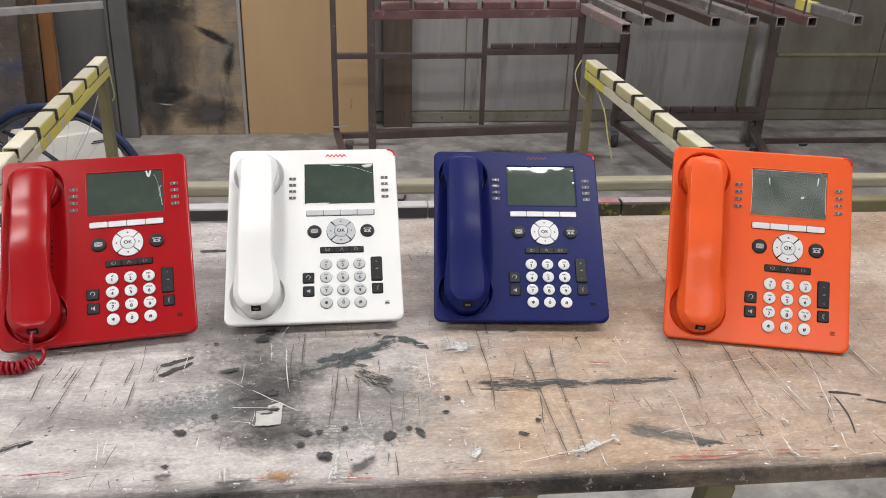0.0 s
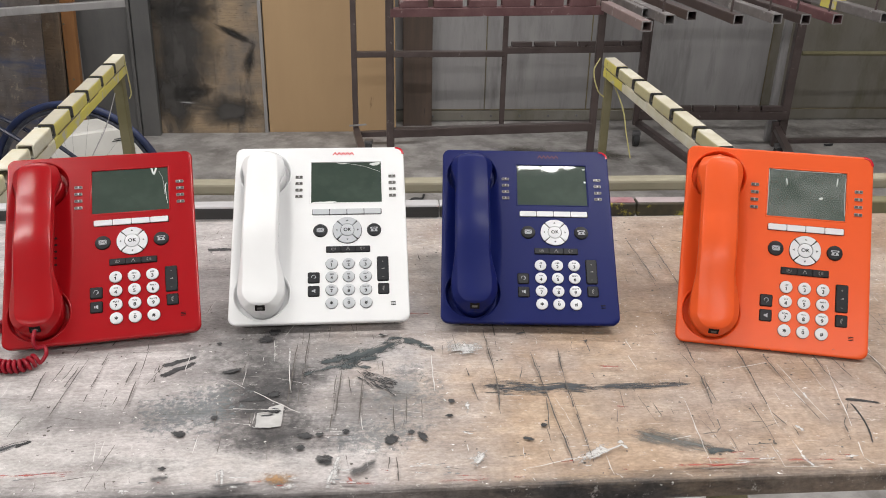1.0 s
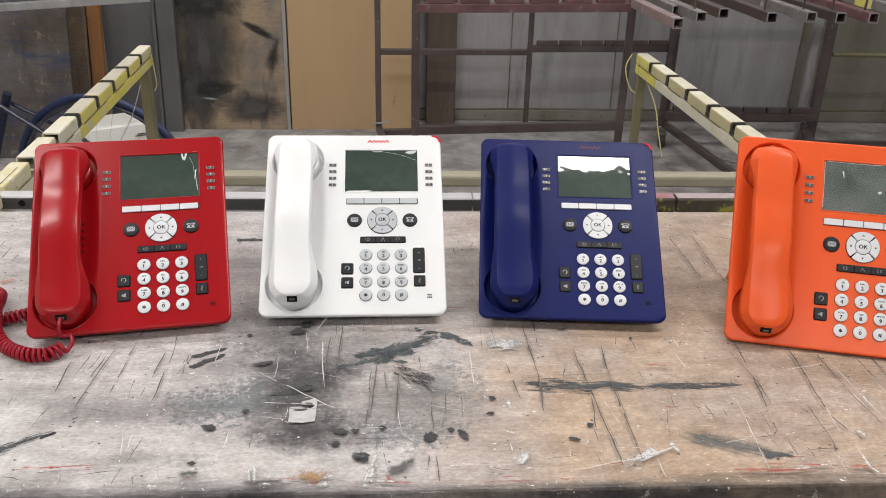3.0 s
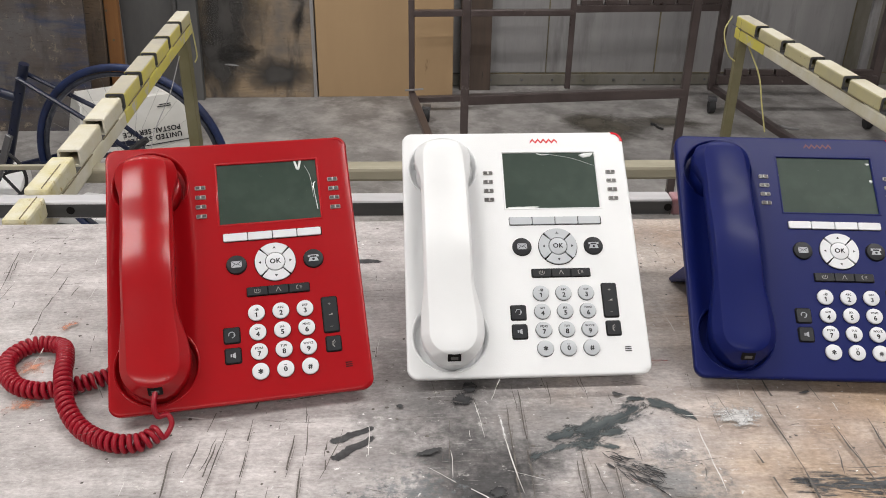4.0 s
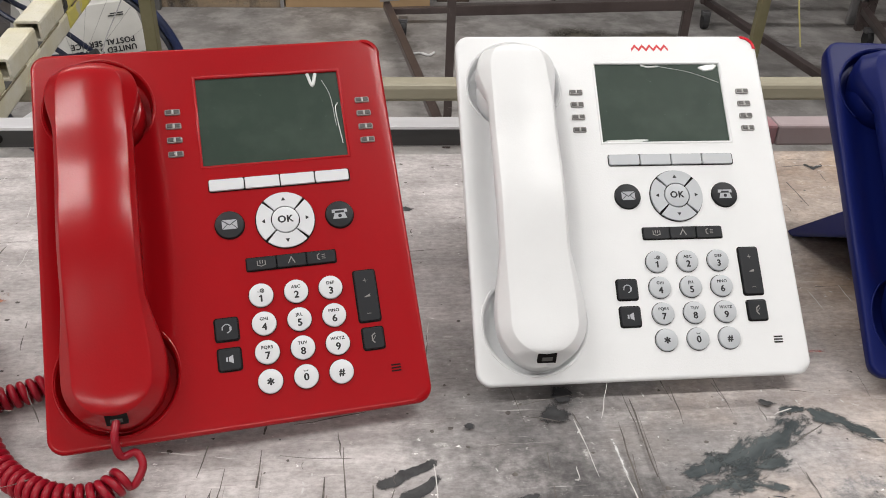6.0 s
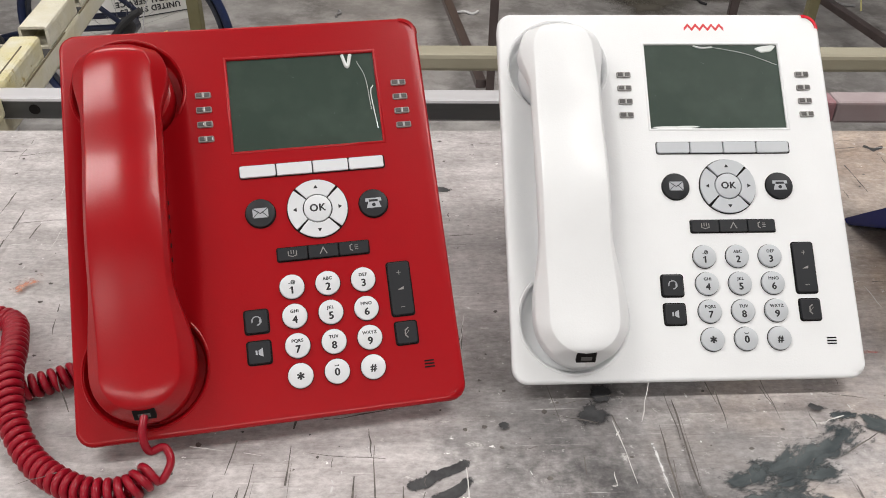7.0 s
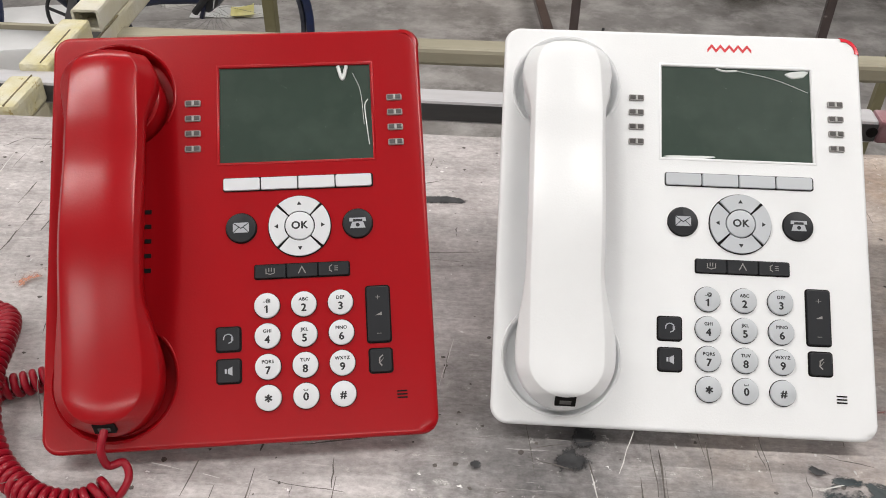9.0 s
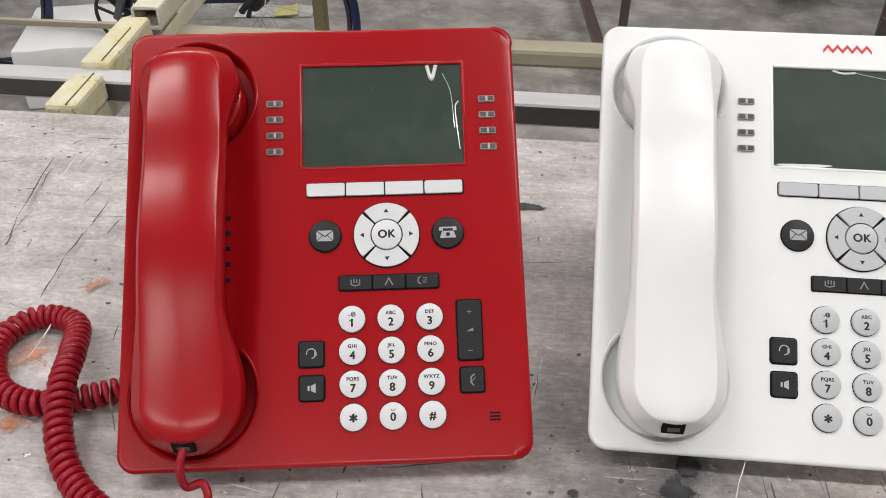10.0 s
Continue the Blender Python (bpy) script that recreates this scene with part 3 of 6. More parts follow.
def words(text, size):
    """The mesh of a short text, centred, in the built-in font."""
    if (text, size) not in WORDS:
        curve = bpy.data.curves.new("letters", "FONT")
        curve.body, curve.size, curve.align_x, curve.align_y = text, size, "CENTER", "CENTER"
        curve.space_character = 1.12
        ob = new("letters", curve)
        bpy.context.view_layer.update()
        flat = bpy.data.meshes.new_from_object(ob.evaluated_get(bpy.context.evaluated_depsgraph_get()))
        bpy.data.objects.remove(ob)
        bm = bmesh.new()
        for k, (dx, dy) in enumerate(((0, 0), (0.042, 0), (-0.042, 0), (0, 0.034), (0, -0.034))):
            flat.transform(Matrix.Translation((dx * size, dy * size, 0.000008 * k)))
            bm.from_mesh(flat)
            flat.transform(Matrix.Translation((-dx * size, -dy * size, -0.000008 * k)))
        me = bpy.data.meshes.new("letters")
        bm.to_mesh(me)
        bm.free()
        me.materials.clear()
        me.materials.append(INK)
        WORDS[(text, size)] = me
    return WORDS[(text, size)]


# ---- hall ----
HALL = 6.5             # degrees by which the hall's back wall, the racks and the bench are turned


def hall_point(x, y, z=0.0):
    """A place given along the back wall: x along it, y before it (minus) or behind it."""
    a = radians(HALL)
    return Vector((x * math.cos(a) - y * math.sin(a), 4.885 + x * math.sin(a) + y * math.cos(a), z))


def hall_pose(x, y, z=0.0, turn=0.0):
    return pose(*hall_point(x, y, z), 0, 0, HALL + turn)


slab = tagged(part("floor", box(-6, 6, -10, 0.2, -0.2, 0), CONCRETE, m=hall_pose(0, 0)), "stained and scuffed grey concrete floor", "floor", kind="structure")
wall = part("wall_north", box(-6, 6, 0.0, 0.2, 0, 3.9), SHEET_DARK, m=hall_pose(0, 0))
tagged(wall, "wall behind galvanised metal sheets", "wall", kind="structure")
for name, dims in (("wall_south", (-6, 6, -10.2, -10, 0, 3.9)), ("wall_west", (-6.2, -6, -10, 0, 0, 3.9)), ("wall_east", (6, 6.2, -10, 0, 0, 3.9))):
    tagged(part(name, box(*dims), PLASTER, m=hall_pose(0, 0)), "plain pale painted hall wall", "wall", kind="structure")
tagged(part("ceiling", box(-6, 6, -10, 0, 3.9, 4.1), PLASTER, m=hall_pose(0, 0)), "plain pale hall ceiling", "ceiling", kind="structure")

# metal sheets, base strip and seams of the back wall
for x0, x1 in ((-3.4, -2.42), (-2.41, -1.42), (-1.41, -0.32), (-0.31, 0.098), (0.103, 0.698), (0.703, 1.76), (1.765, 2.6), (2.605, 3.6)):
    part("wall_sheet", box(x0, x1, -0.012, -0.001, 0.072, 2.4, r=0.002), SHEET_OLIVE if x0 > 1.6 else SHEET, wall)
base = part("base_strip", box(-3.4, 3.6, -0.02, -0.001, 0.004, 0.064, r=0.003), SHEET_OLIVE, wall, "dull base strip with a row of bolts")
for i in range(22):
    part("bolt", cylinder(0.007, 0.006, 8, 0.002, pose(-1.9 + i * 0.17, -0.02, 0.034, 90)), RIM, base)
rng = random.Random(4)
for x, w in ((0.1005, 0.005), (0.7005, 0.008), (1.7625, 0.006), (-0.315, 0.006)):
    bm = bmesh.new()
    for k in range(24):
        z = 0.072 + k * 0.095
        add_box(bm, x - w * rng.uniform(0.2, 0.7), x + w * rng.uniform(0.2, 0.7), -0.0155, -0.0125, z, z + 0.096)
    part("seam", bm, SEAM, wall, "rusty seam between the sheets")
part("seam", box(-0.3, 2.6, -0.0165, -0.0125, 0.067, 0.072), SEAM, wall)
bm = bmesh.new()
for k, (dx, dz) in enumerate(((0, 0.06), (0.004, 0.02), (-0.002, -0.02), (0.002, -0.06))):
    strip(bm, [(0.79 + dx, 0.78 + dz - 0.012), (0.80 + dx, 0.78 + dz + 0.010), (0.785 + dx, 0.78 + dz + 0.012)], 0.005, 0)
part("scribble", bm, SEAM, wall, "dark unreadable scribble", m=pose(0, -0.014, 0, 90))

# boards that lean against the wall
def board(name, x0, x1, y, height, material, label, lean=3.0, thick=0.016, z0=0.0, category="board", slant=0.0):
    ob = thing(name, hall_pose((x0 + x1) / 2, y, z0) @ pose(0, 0, 0, 0, slant, 0), label, category)
    part("panel", box(-(x1 - x0) / 2, (x1 - x0) / 2, 0, thick, 0, height, r=0.002), material, ob, m=pose(0, 0, 0, -lean))
    return ob


ply = board("plywood_board", -1.726, -1.127, -0.21, 1.9, PLY, "stained plywood board with dark sprayed clouds, leaning on the wall")
part("edge_strip", box(0.281, 0.2990, -0.004, 0.018, 0, 1.9, r=0.002), SHEET, ply, "dull grey edge strip", m=pose(0, 0, 0, -3.0))
board("hardboard_sheet", -1.122, -0.42, -0.20, 1.9, KRAFT, "plain brown hardboard sheet leaning on the wall")
board("dark_plank", -0.375, -0.212, -0.10, 1.8, DARKWOOD, "dark stained wooden plank with a burn mark", 1.5, 0.03, 0.0, "plank")
board("grey_plywood_board", -3.2, -2.125, -0.70, 1.9, PLY_GREY, "plywood board covered in grey and blue overspray", 6.0, slant=2.5)
board("brown_plank", -2.30, -2.132, -0.42, 1.9, PLY_BROWN, "dark brown rough plank leaning on the wall", 3.0, 0.03, 0.0, "plank", 3.0)
stud = board("wall_stud", -2.130, -2.068, -0.36, 1.95, STUD, "orange-brown wooden stud with rows of nail holes", 1.0, 0.04, 0.0, "stud", 3.0)
for k in range(10):
    part("nail_hole", cylinder(0.006, 0.0012, 8, 0, pose(rng.uniform(-0.02, 0.02), -0.0008, 0.2 + k * 0.14, 90)), SEAM, stud)
channel = thing("steel_door_frame", hall_pose(-2.005, -0.27) @ pose(0, 0, 0, 0, 1.6, 0), "grey steel door leaf in a galvanised channel frame", "door frame")
part("leaf", box(-0.11, 0.185, 0.02, 0.05, 0.02, 2.0, r=0.003), SHEET_DARK, channel)
part("edge", box(-0.080, -0.068, -0.03, 0.02, 0.0, 2.0, r=0.001), SHEET, channel, "pale thin metal edge")
part("channel", box(0.187, 0.205, 0.0, 0.06, 0.0, 2.0, r=0.004), SHEET_DARK, channel)
part("channel", box(0.207, 0.300, 0.015, 0.06, 0.0, 2.0, r=0.004), SHEET_DARK, channel)
pipe = thing("wall_pipe", pose(-1.70, 4.12, 0.755), "grey galvanised horizontal rail at the wall", "rail")
part("tube", bar((-0.9, -0.62, -0.0), (0.05, 0.03, 0.0), 0.034, 0.034), SHEET, pipe)

# ceiling lamps
for lx, ly, turn in LAMPS:
    lamp = thing("ceiling_light", pose(lx, ly, LAMP_Z, 0, 0, turn), "white fluorescent batten hanging from the ceiling", "lamp", "ceiling lights")
    part("housing", box(-1.15, 1.15, -0.09, 0.09, 0.035, 0.10, r=0.01), HOUSING, lamp)
    part("diffuser", box(-1.12, 1.12, -0.07, 0.07, 0.0, 0.034, r=0.008), GLOW, lamp, "lit diffuser")
    for sx in (-0.9, 0.9):
        part("hanger", rod([(sx, 0, 0.1), (sx, 0, 0.35)], 0.004), RIM, lamp)


# ---- brown drying racks ----
def notched(name, a, b, w, h, pitch, gap, material, parent, label="", piece_h=0.03):
    """A rail with short tube pieces along its top, gaps between them."""
    rail = part(name, bar(a, b, w, h), material, parent, label)
    m, length = between(a, b)
    count = int(length / pitch)
    for i in range(count):
        x0 = (length - count * pitch) / 2 + i * pitch + gap / 2
        p, q = m @ Vector((x0, 0, h / 2 + piece_h / 2)), m @ Vector((x0 + pitch - gap, 0, h / 2 + piece_h / 2))
        part("rest", hollow_bar(p, q, w, piece_h), material, rail)
    return rail


def caster(parent, x, y):
    c = part("caster", cylinder(0.035, 0.03, 20, 0.006, pose(x - 0.015, y, 0.036, 0, 90, 0)), RUBBER, parent, "small black swivel wheel")
    part("fork", box(x - 0.02, x + 0.02, y - 0.012, y + 0.03, 0.06, 0.082, r=0.003), RIM, c)


rack = thing("drying_rack", pose(0, 0, 0), "brown primed steel drying rack on casters", "rack", "drying racks")
P1, P2, P3, P4, P5 = (-0.585, 4.38), (-0.28, 3.12), (0.500, 3.28), (0.19, 4.49), (0.955, 4.62)
for (px, py), z0, z1 in ((P1, 0.07, 1.4), (P2, 0.0, 0.985), (P3, 0.0, 1.2), (P4, 0.11, 1.4), (P5, 0.09, 1.4)):
    part("post", box(px - 0.014, px + 0.014, py - 0.014, py + 0.014, z0, z1, r=0.003), BROWN, rack)
notched("top_rail", (-0.28, 3.12, 0.925), (0.500, 3.28, 0.925), 0.032, 0.032, 0.125, 0.022, MAROON, rack, "maroon notched top rail", 0.028)
part("rail", bar((*P2, 0.478), (*P3, 0.478), 0.03, 0.034), BROWN, rack)
part("rail", bar((*P1, 0.487), (*P4, 0.487), 0.03, 0.03), BROWN, rack)
notched("low_rail", (*P4, 0.505), (*P5, 0.505), 0.03, 0.035, 0.12, 0.014, BROWN, rack, "", 0.024)
part("rail", bar((*P1, 0.06), (-0.27, 4.43, 0.065), 0.03, 0.03), BROWN, rack)
part("rail", bar((*P1, 0.085), (-0.31, 3.13, 0.085), 0.035, 0.03), BROWN, rack)
part("stub", bar((P1[0] - 0.03, P1[1] - 0.03, 0.115), (P1[0] + 0.06, P1[1] - 0.03, 0.125), 0.008, 0.008, 0.001), SHEET, rack)
caster(rack, -0.50, 4.22)

rack = thing("drying_rack", pose(0, 0, 0), "brown steel rack with loose square tubes lying across it", "rack", "drying racks")
R1, R2 = (0.93, 4.60), (1.73, 4.60)
part("post", bar((*R2, 0.0), (R2[0] - 0.005, R2[1], 1.4), 0.045, 0.045), BROWN, rack)
part("post", bar((R2[0] - 0.045, R2[1] + 0.06, 0.0), (R2[0] - 0.05, R2[1] + 0.06, 1.4), 0.04, 0.03), SHEET, rack, "pale galvanised upright")
part("foot", bar((R2[0] - 0.04, R2[1] - 0.03, 0.0), (R2[0] - 0.05, R2[1] - 0.03, 0.14), 0.03, 0.03), BROWN, rack)
notched("low_rail", (0.93, 4.50, 0.175), (R2[0], R2[1] - 0.03, 0.175), 0.03, 0.045, 0.125, 0.014, BROWN, rack, "", 0.030)
part("rail", bar((0.945, 4.60, 0.10), (1.27, 3.28, 0.10), 0.035, 0.03), BROWN, rack)
part("rail", bar((1.70, 4.62, 0.10), (1.57, 3.80, 0.10), 0.035, 0.03), BROWN, rack)
part("top_rail", bar((0.85, 4.42, 0.905), (1.75, 4.52, 0.905), 0.035, 0.035), BROWN, rack)
part("top_rail", bar((0.70, 3.80, 0.905), (1.60, 3.90, 0.905), 0.035, 0.035), BROWN, rack)
part("arm", bar((0.93, 4.60, 0.87), (0.72, 3.75, 0.87), 0.03, 0.03), BROWN, rack)
part("arm", bar((1.70, 4.60, 0.87), (1.58, 3.86, 0.87), 0.03, 0.03), BROWN, rack)
part("post", bar((*R1, 0.09), (*R1, 1.4), 0.032, 0.032), BROWN, rack)
caster(rack, 0.925, 4.50)
caster(rack, 1.64, 4.34)

# loose square tubes across the racks
TUBES = [(0.589, 2.88, "STEEL_PINK"), (0.685, 2.99, "STEEL"), (0.785, 3.10, "BROWN"), (0.925, 3.02, "BROWN"), (1.075, 3.08, "STEEL"), (1.165, 3.06, "BROWN"), (1.29, 3.10, "MAROON"), (1.465, 3.13, "STEEL")]
TUBE_MATS = {"STEEL": surface("scuffed_tube_steel", (0.30, 0.28, 0.28), (0.17, 0.155, 0.155), 0.4, 0.4, scale=14, spots=(22.0, 0.58, (0.50, 0.48, 0.47))), "BROWN": BROWN, "MAROON": MAROON,
             "STEEL_PINK": surface("pinkish_tube_steel", (0.34, 0.25, 0.245), (0.24, 0.19, 0.185), 0.42, 0.25, scale=12, spots=(24.0, 0.6, (0.5, 0.46, 0.45)))}
for i, (tx, ty, tm) in enumerate(TUBES):
    tz = 0.925 + 0.0175 + 0.004 * (i % 2)
    ob = thing("square_tube", pose(tx, ty, tz, 0, 0, 12 + (i % 3)), "open-ended square steel tube lying across the rack", "tube", "loose tubes")
    part("tube", hollow_bar((0, 0, 0), (0, 1.55, 0), 0.036, 0.034, 0.004), TUBE_MATS[tm], ob)
    part("cut_rim", hollow_bar((0, -0.0008, 0), (0, 0.0025, 0), 0.0366, 0.0346, 0.0032), SHEET, ob, "bright cut rim")
    if i in (1, 3, 4, 5, 6, 7):
        part("hook", rod([(0.0, 0.06, 0.016), (0.002, 0.06, 0.12), (-0.004, 0.065, 0.45)], 0.004), BROWN, ob, "dark wire hook")
ob2 = thing("square_tube", pose(0.632, 3.13, 0.9425, 0, 0, 12), "pale scuffed square steel tube lying across the rack", "tube", "loose tubes")
part("tube", hollow_bar((0, 0, 0), (0, 1.4, 0), 0.036, 0.034, 0.004), TUBE_MATS["STEEL"], ob2)
part("cut_rim", hollow_bar((0, -0.0008, 0), (0, 0.0025, 0), 0.0366, 0.0346, 0.0032), SHEET, ob2, "bright cut rim")
part("sleeve", box(-0.0195, 0.0195, 0.26, 0.36, -0.0185, 0.0185, r=0.001), YELLOW, ob, "band of yellow overspray")

ob = thing("yellow_pipe", hall_pose(2.0, -0.42, 0.49), "thin yellow-green horizontal pipe", "pipe")
part("tube", rod([(-0.25, 0, 0), (0.9, 0.0, 0)], 0.012), OLIVE, ob)
ob = thing("floor_rail", hall_pose(2.05, -0.45), "dark low steel rail on the floor", "rail")
part("tube", box(-0.36, 0.9, -0.018, 0.018, 0.0, 0.024, r=0.003), BROWN, ob)


# ---- blue bicycle, crate and clutter behind the bench ----
def bicycle():
    bike = thing("bicycle", pose(-1.345, 2.80, 0, 0, 0, -4), "dark blue bicycle with wide tyres standing upright", "bicycle")
    for wx in (0.0, -1.06):
        wheel = part("wheel", ring_mesh(0.3185, 0.0120, 72, 12), TYRE_BLUE, bike, "blue tyre on a dull alloy rim", True, pose(wx, 0, 0.331))
        part("rim", ring_mesh(0.297, 0.008, 72, 8), RIM_DARK, wheel, "", True)
        part("hub", cylinder(0.020, 0.07, 16, 0.004, pose(0.012, 0.035, 0.03, 90)), RIM_DARK, wheel)
        bm = bmesh.new()
        for k in range(28):
            a = 2 * math.pi * k / 28
            piece = rod([(0.02 * math.cos(a + 0.8), 0.02 * (-1) ** k, 0.02 * math.sin(a + 0.8)), (0.285 * math.cos(a), 0, 0.285 * math.sin(a))], 0.0004, 4, False)
            me = bpy.data.meshes.new("spoke")
            piece.to_mesh(me)
            piece.free()
            bm.from_mesh(me)
        tagged(part("spoking", bm, SPOKE, wheel), kind="stuff")
    frame_ = part("frame", rod([(-0.455, 0, 0.285), (-0.312, 0, 0.645)], 0.016, 12), BLUE_STEEL, bike, "glossy dark blue frame", True)
    for side in (-0.05, 0.05):
        part("stay", rod([(0.0, side, 0.331), (0.022, side, 0.392), (-0.10, side, 0.484), (-0.33, side * 0.5, 0.606)], 0.008, 8), BLUE_STEEL, frame_, "", True)
        part("stay", rod([(0.022, side, 0.385), (-0.13, side, 0.366), (-0.43, side * 0.5, 0.285)], 0.009, 8), BLUE_STEEL, frame_, "", True)
    part("tube", rod([(-0.445, 0, 0.28), (-0.98, 0, 0.66)], 0.02, 12), BLUE_STEEL, frame_, "", True)
    part("tube", rod([(-0.36, 0, 0.53), (-0.96, 0, 0.70)], 0.016, 12), BLUE_STEEL, frame_, "", True)
    part("tube", rod([(-0.93, 0, 0.84), (-1.0, 0, 0.62)], 0.02, 12), BLUE_STEEL, frame_, "", True)
    for side in (-0.045, 0.045):
        part("fork_leg", rod([(-0.99, side, 0.62), (-1.06, side, 0.331)], 0.011, 8), BLUE_STEEL, frame_, "", True)
    ring = part("chainring", ring_mesh(0.085, 0.006, 40, 6), RUBBER, bike, "dark toothed chain ring", True, pose(-0.445, -0.05, 0.28))
    for a in (20, 92, 164, 236, 308):
        part("spider_arm", rod([(0, 0, 0), (0.083 * math.cos(radians(a)), 0, 0.083 * math.sin(radians(a)))], 0.005, 6), RUBBER, ring)
    part("crank", bar((-0.445, -0.07, 0.28), (-0.37, -0.07, 0.43), 0.014, 0.022), RIM, bike)
    part("cassette", cylinder(0.026, 0.03, 24, 0.004, pose(0.018, -0.02, 0.376, 90)), RUBBER, bike, "dark sprocket cluster")
    part("derailleur", rod([(-0.02, -0.05, 0.345), (0.028, -0.062, 0.396), (0.062, -0.062, 0.425), (0.088, -0.06, 0.441)], 0.010, 8), RUBBER, bike)


bicycle()

crate = thing("mail_crate", pose(-1.79, 3.80, 0, 0, 0, 35), "white corrugated plastic mail crate turned upside down", "crate")
bm = bmesh.new()
low, high = [(-0.25, -0.15), (0.25, -0.15), (0.25, 0.15), (-0.25, 0.15)], [(-0.205, -0.10), (0.205, -0.10), (0.205, 0.10), (-0.205, 0.10)]
rings = [[bm.verts.new((*p, z)) for p in pts] for pts, z in ((low, 0.0), (low, 0.025), (high, 0.25))]
for p, q in zip(rings, rings[1:]):
    for k in range(4):
        bm.faces.new((p[k], p[(k + 1) % 4], q[(k + 1) % 4], q[k]))
bm.faces.new(rings[-1])
bmesh.ops.bevel(bm, geom=[e for e in bm.edges if len(e.link_faces) == 2], offset=0.012, segments=3, affect="EDGES")
part("shell", bm, TUBWHITE, crate, "", True)
for text, x, z in (("POSTAL SERVICE", 0.060, 0.096), ("UNITED STATES", 0.067, 0.066)):
    part("lettering", words(text, 0.030), INK, crate, "black printed capital letters, upside down", m=pose(x, -0.1535 + (z - 0.025) * 0.2222, z, 77.5) @ pose(0, 0, 0, 0, 0, 180))
for x0, x1, z0, z1 in ((0.10, 0.16, 0.190, 0.194), (0.11, 0.16, 0.198, 0.202), (-0.06, 0.225, 0.036, 0.040)):
    y = -0.151 + (z0 - 0.025) * 0.2222 - 0.0045
    part("printed_bar", box(x0, x1, y, y + 0.002, z0, z1, m=pose(0, 0, 0)), RUBBER, crate, "black printed bar")

foam = thing("foam_block", pose(-2.105, 2.63, 0, 0, 0, 21.5), "white moulded foam packing block", "packing foam")
bm = box(0, 0.38, 0, 0.36, 0, 0.20, r=0.007)
bmesh.ops.subdivide_edges(bm, edges=[e for e in bm.edges if e.calc_length() > 0.05], cuts=5, use_grid_fill=True)
for v in bm.verts:
    if v.co.z > 0.02:
        v.co += Vector((0, 0, 0.010 * noise.noise(v.co * 6.0))) + 0.004 * noise.noise_vector(v.co * 16.0)
part("block", bm, FOAM, foam, "", True, angle=35)
foam = thing("foam_block", pose(-1.50, 3.05, 0, 0, 0, -8), "flat white packing sheet on the floor", "packing foam")
part("block", box(-0.26, 0.20, -0.10, 0.12, 0, 0.035, r=0.012), FOAM, foam, "", True)

paper = thing("sticky_note", pose(-1.576, 3.54, 0.012), "curled yellow sticky note on the floor", "note")
bm = bmesh.new()
grid = [[bm.verts.new((-0.045 + 0.015 * i, -0.045 + 0.015 * k, 0.002 + 0.00022 * (i - 2) ** 2 * (1 + 0.4 * k))) for i in range(7)] for k in range(7)]
for k in range(6):
    for i in range(6):
        bm.faces.new((grid[k][i], grid[k][i + 1], grid[k + 1][i + 1], grid[k + 1][i]))
bmesh.ops.solidify(bm, geom=bm.faces, thickness=0.0006)
part("sheet", bm, NOTE, paper, "", True, pose(0, 0, 0.001, 0, 0, 20))

paper = thing("paper_sheet", pose(-1.63, 3.55, 0.0, 0, 0, 12), "crumpled pale grey paper sheet on the concrete floor", "paper")
bm = bmesh.new()
grid = [[bm.verts.new((-0.15 + 0.02 * i, -0.06 + 0.02 * k, 0.006 + 0.005 * noise.noise(Vector((i * 0.45, k * 0.5, 4.0))))) for i in range(16)] for k in range(7)]
for k in range(6):
    for i in range(15):
        bm.faces.new((grid[k][i], grid[k][i + 1], grid[k + 1][i + 1], grid[k + 1][i]))
bmesh.ops.solidify(bm, geom=bm.faces, thickness=0.001)
part("sheet", bm, FOAM, paper, "", True)

# scraps on the floor
for i, (x, y, s, mname) in enumerate(((-0.40, 3.98, 0.05, FOAM), (-0.21, 3.62, 0.05, RUBBER), (-0.93, 3.9, 0.03, SHEET), (0.62, 4.25, 0.04, RUBBER), (1.25, 4.3, 0.05, SHEET), (2.0, 4.6, 0.03, RUBBER), (-1.2, 3.3, 0.03, RUBBER))):
    ob = thing("scrap", pose(x, y, 0, 0, 0, 40 * i), "small scrap lying on the concrete floor", "scrap", "floor scraps")
    part("piece", rod(spline([(-s, 0, 0.006), (-s * 0.2, s * 0.25, 0.008), (s * 0.5, -0.1 * s, 0.006), (s, s * 0.3, 0.012)], 4), 0.0055, 6), mname, ob, "", True)


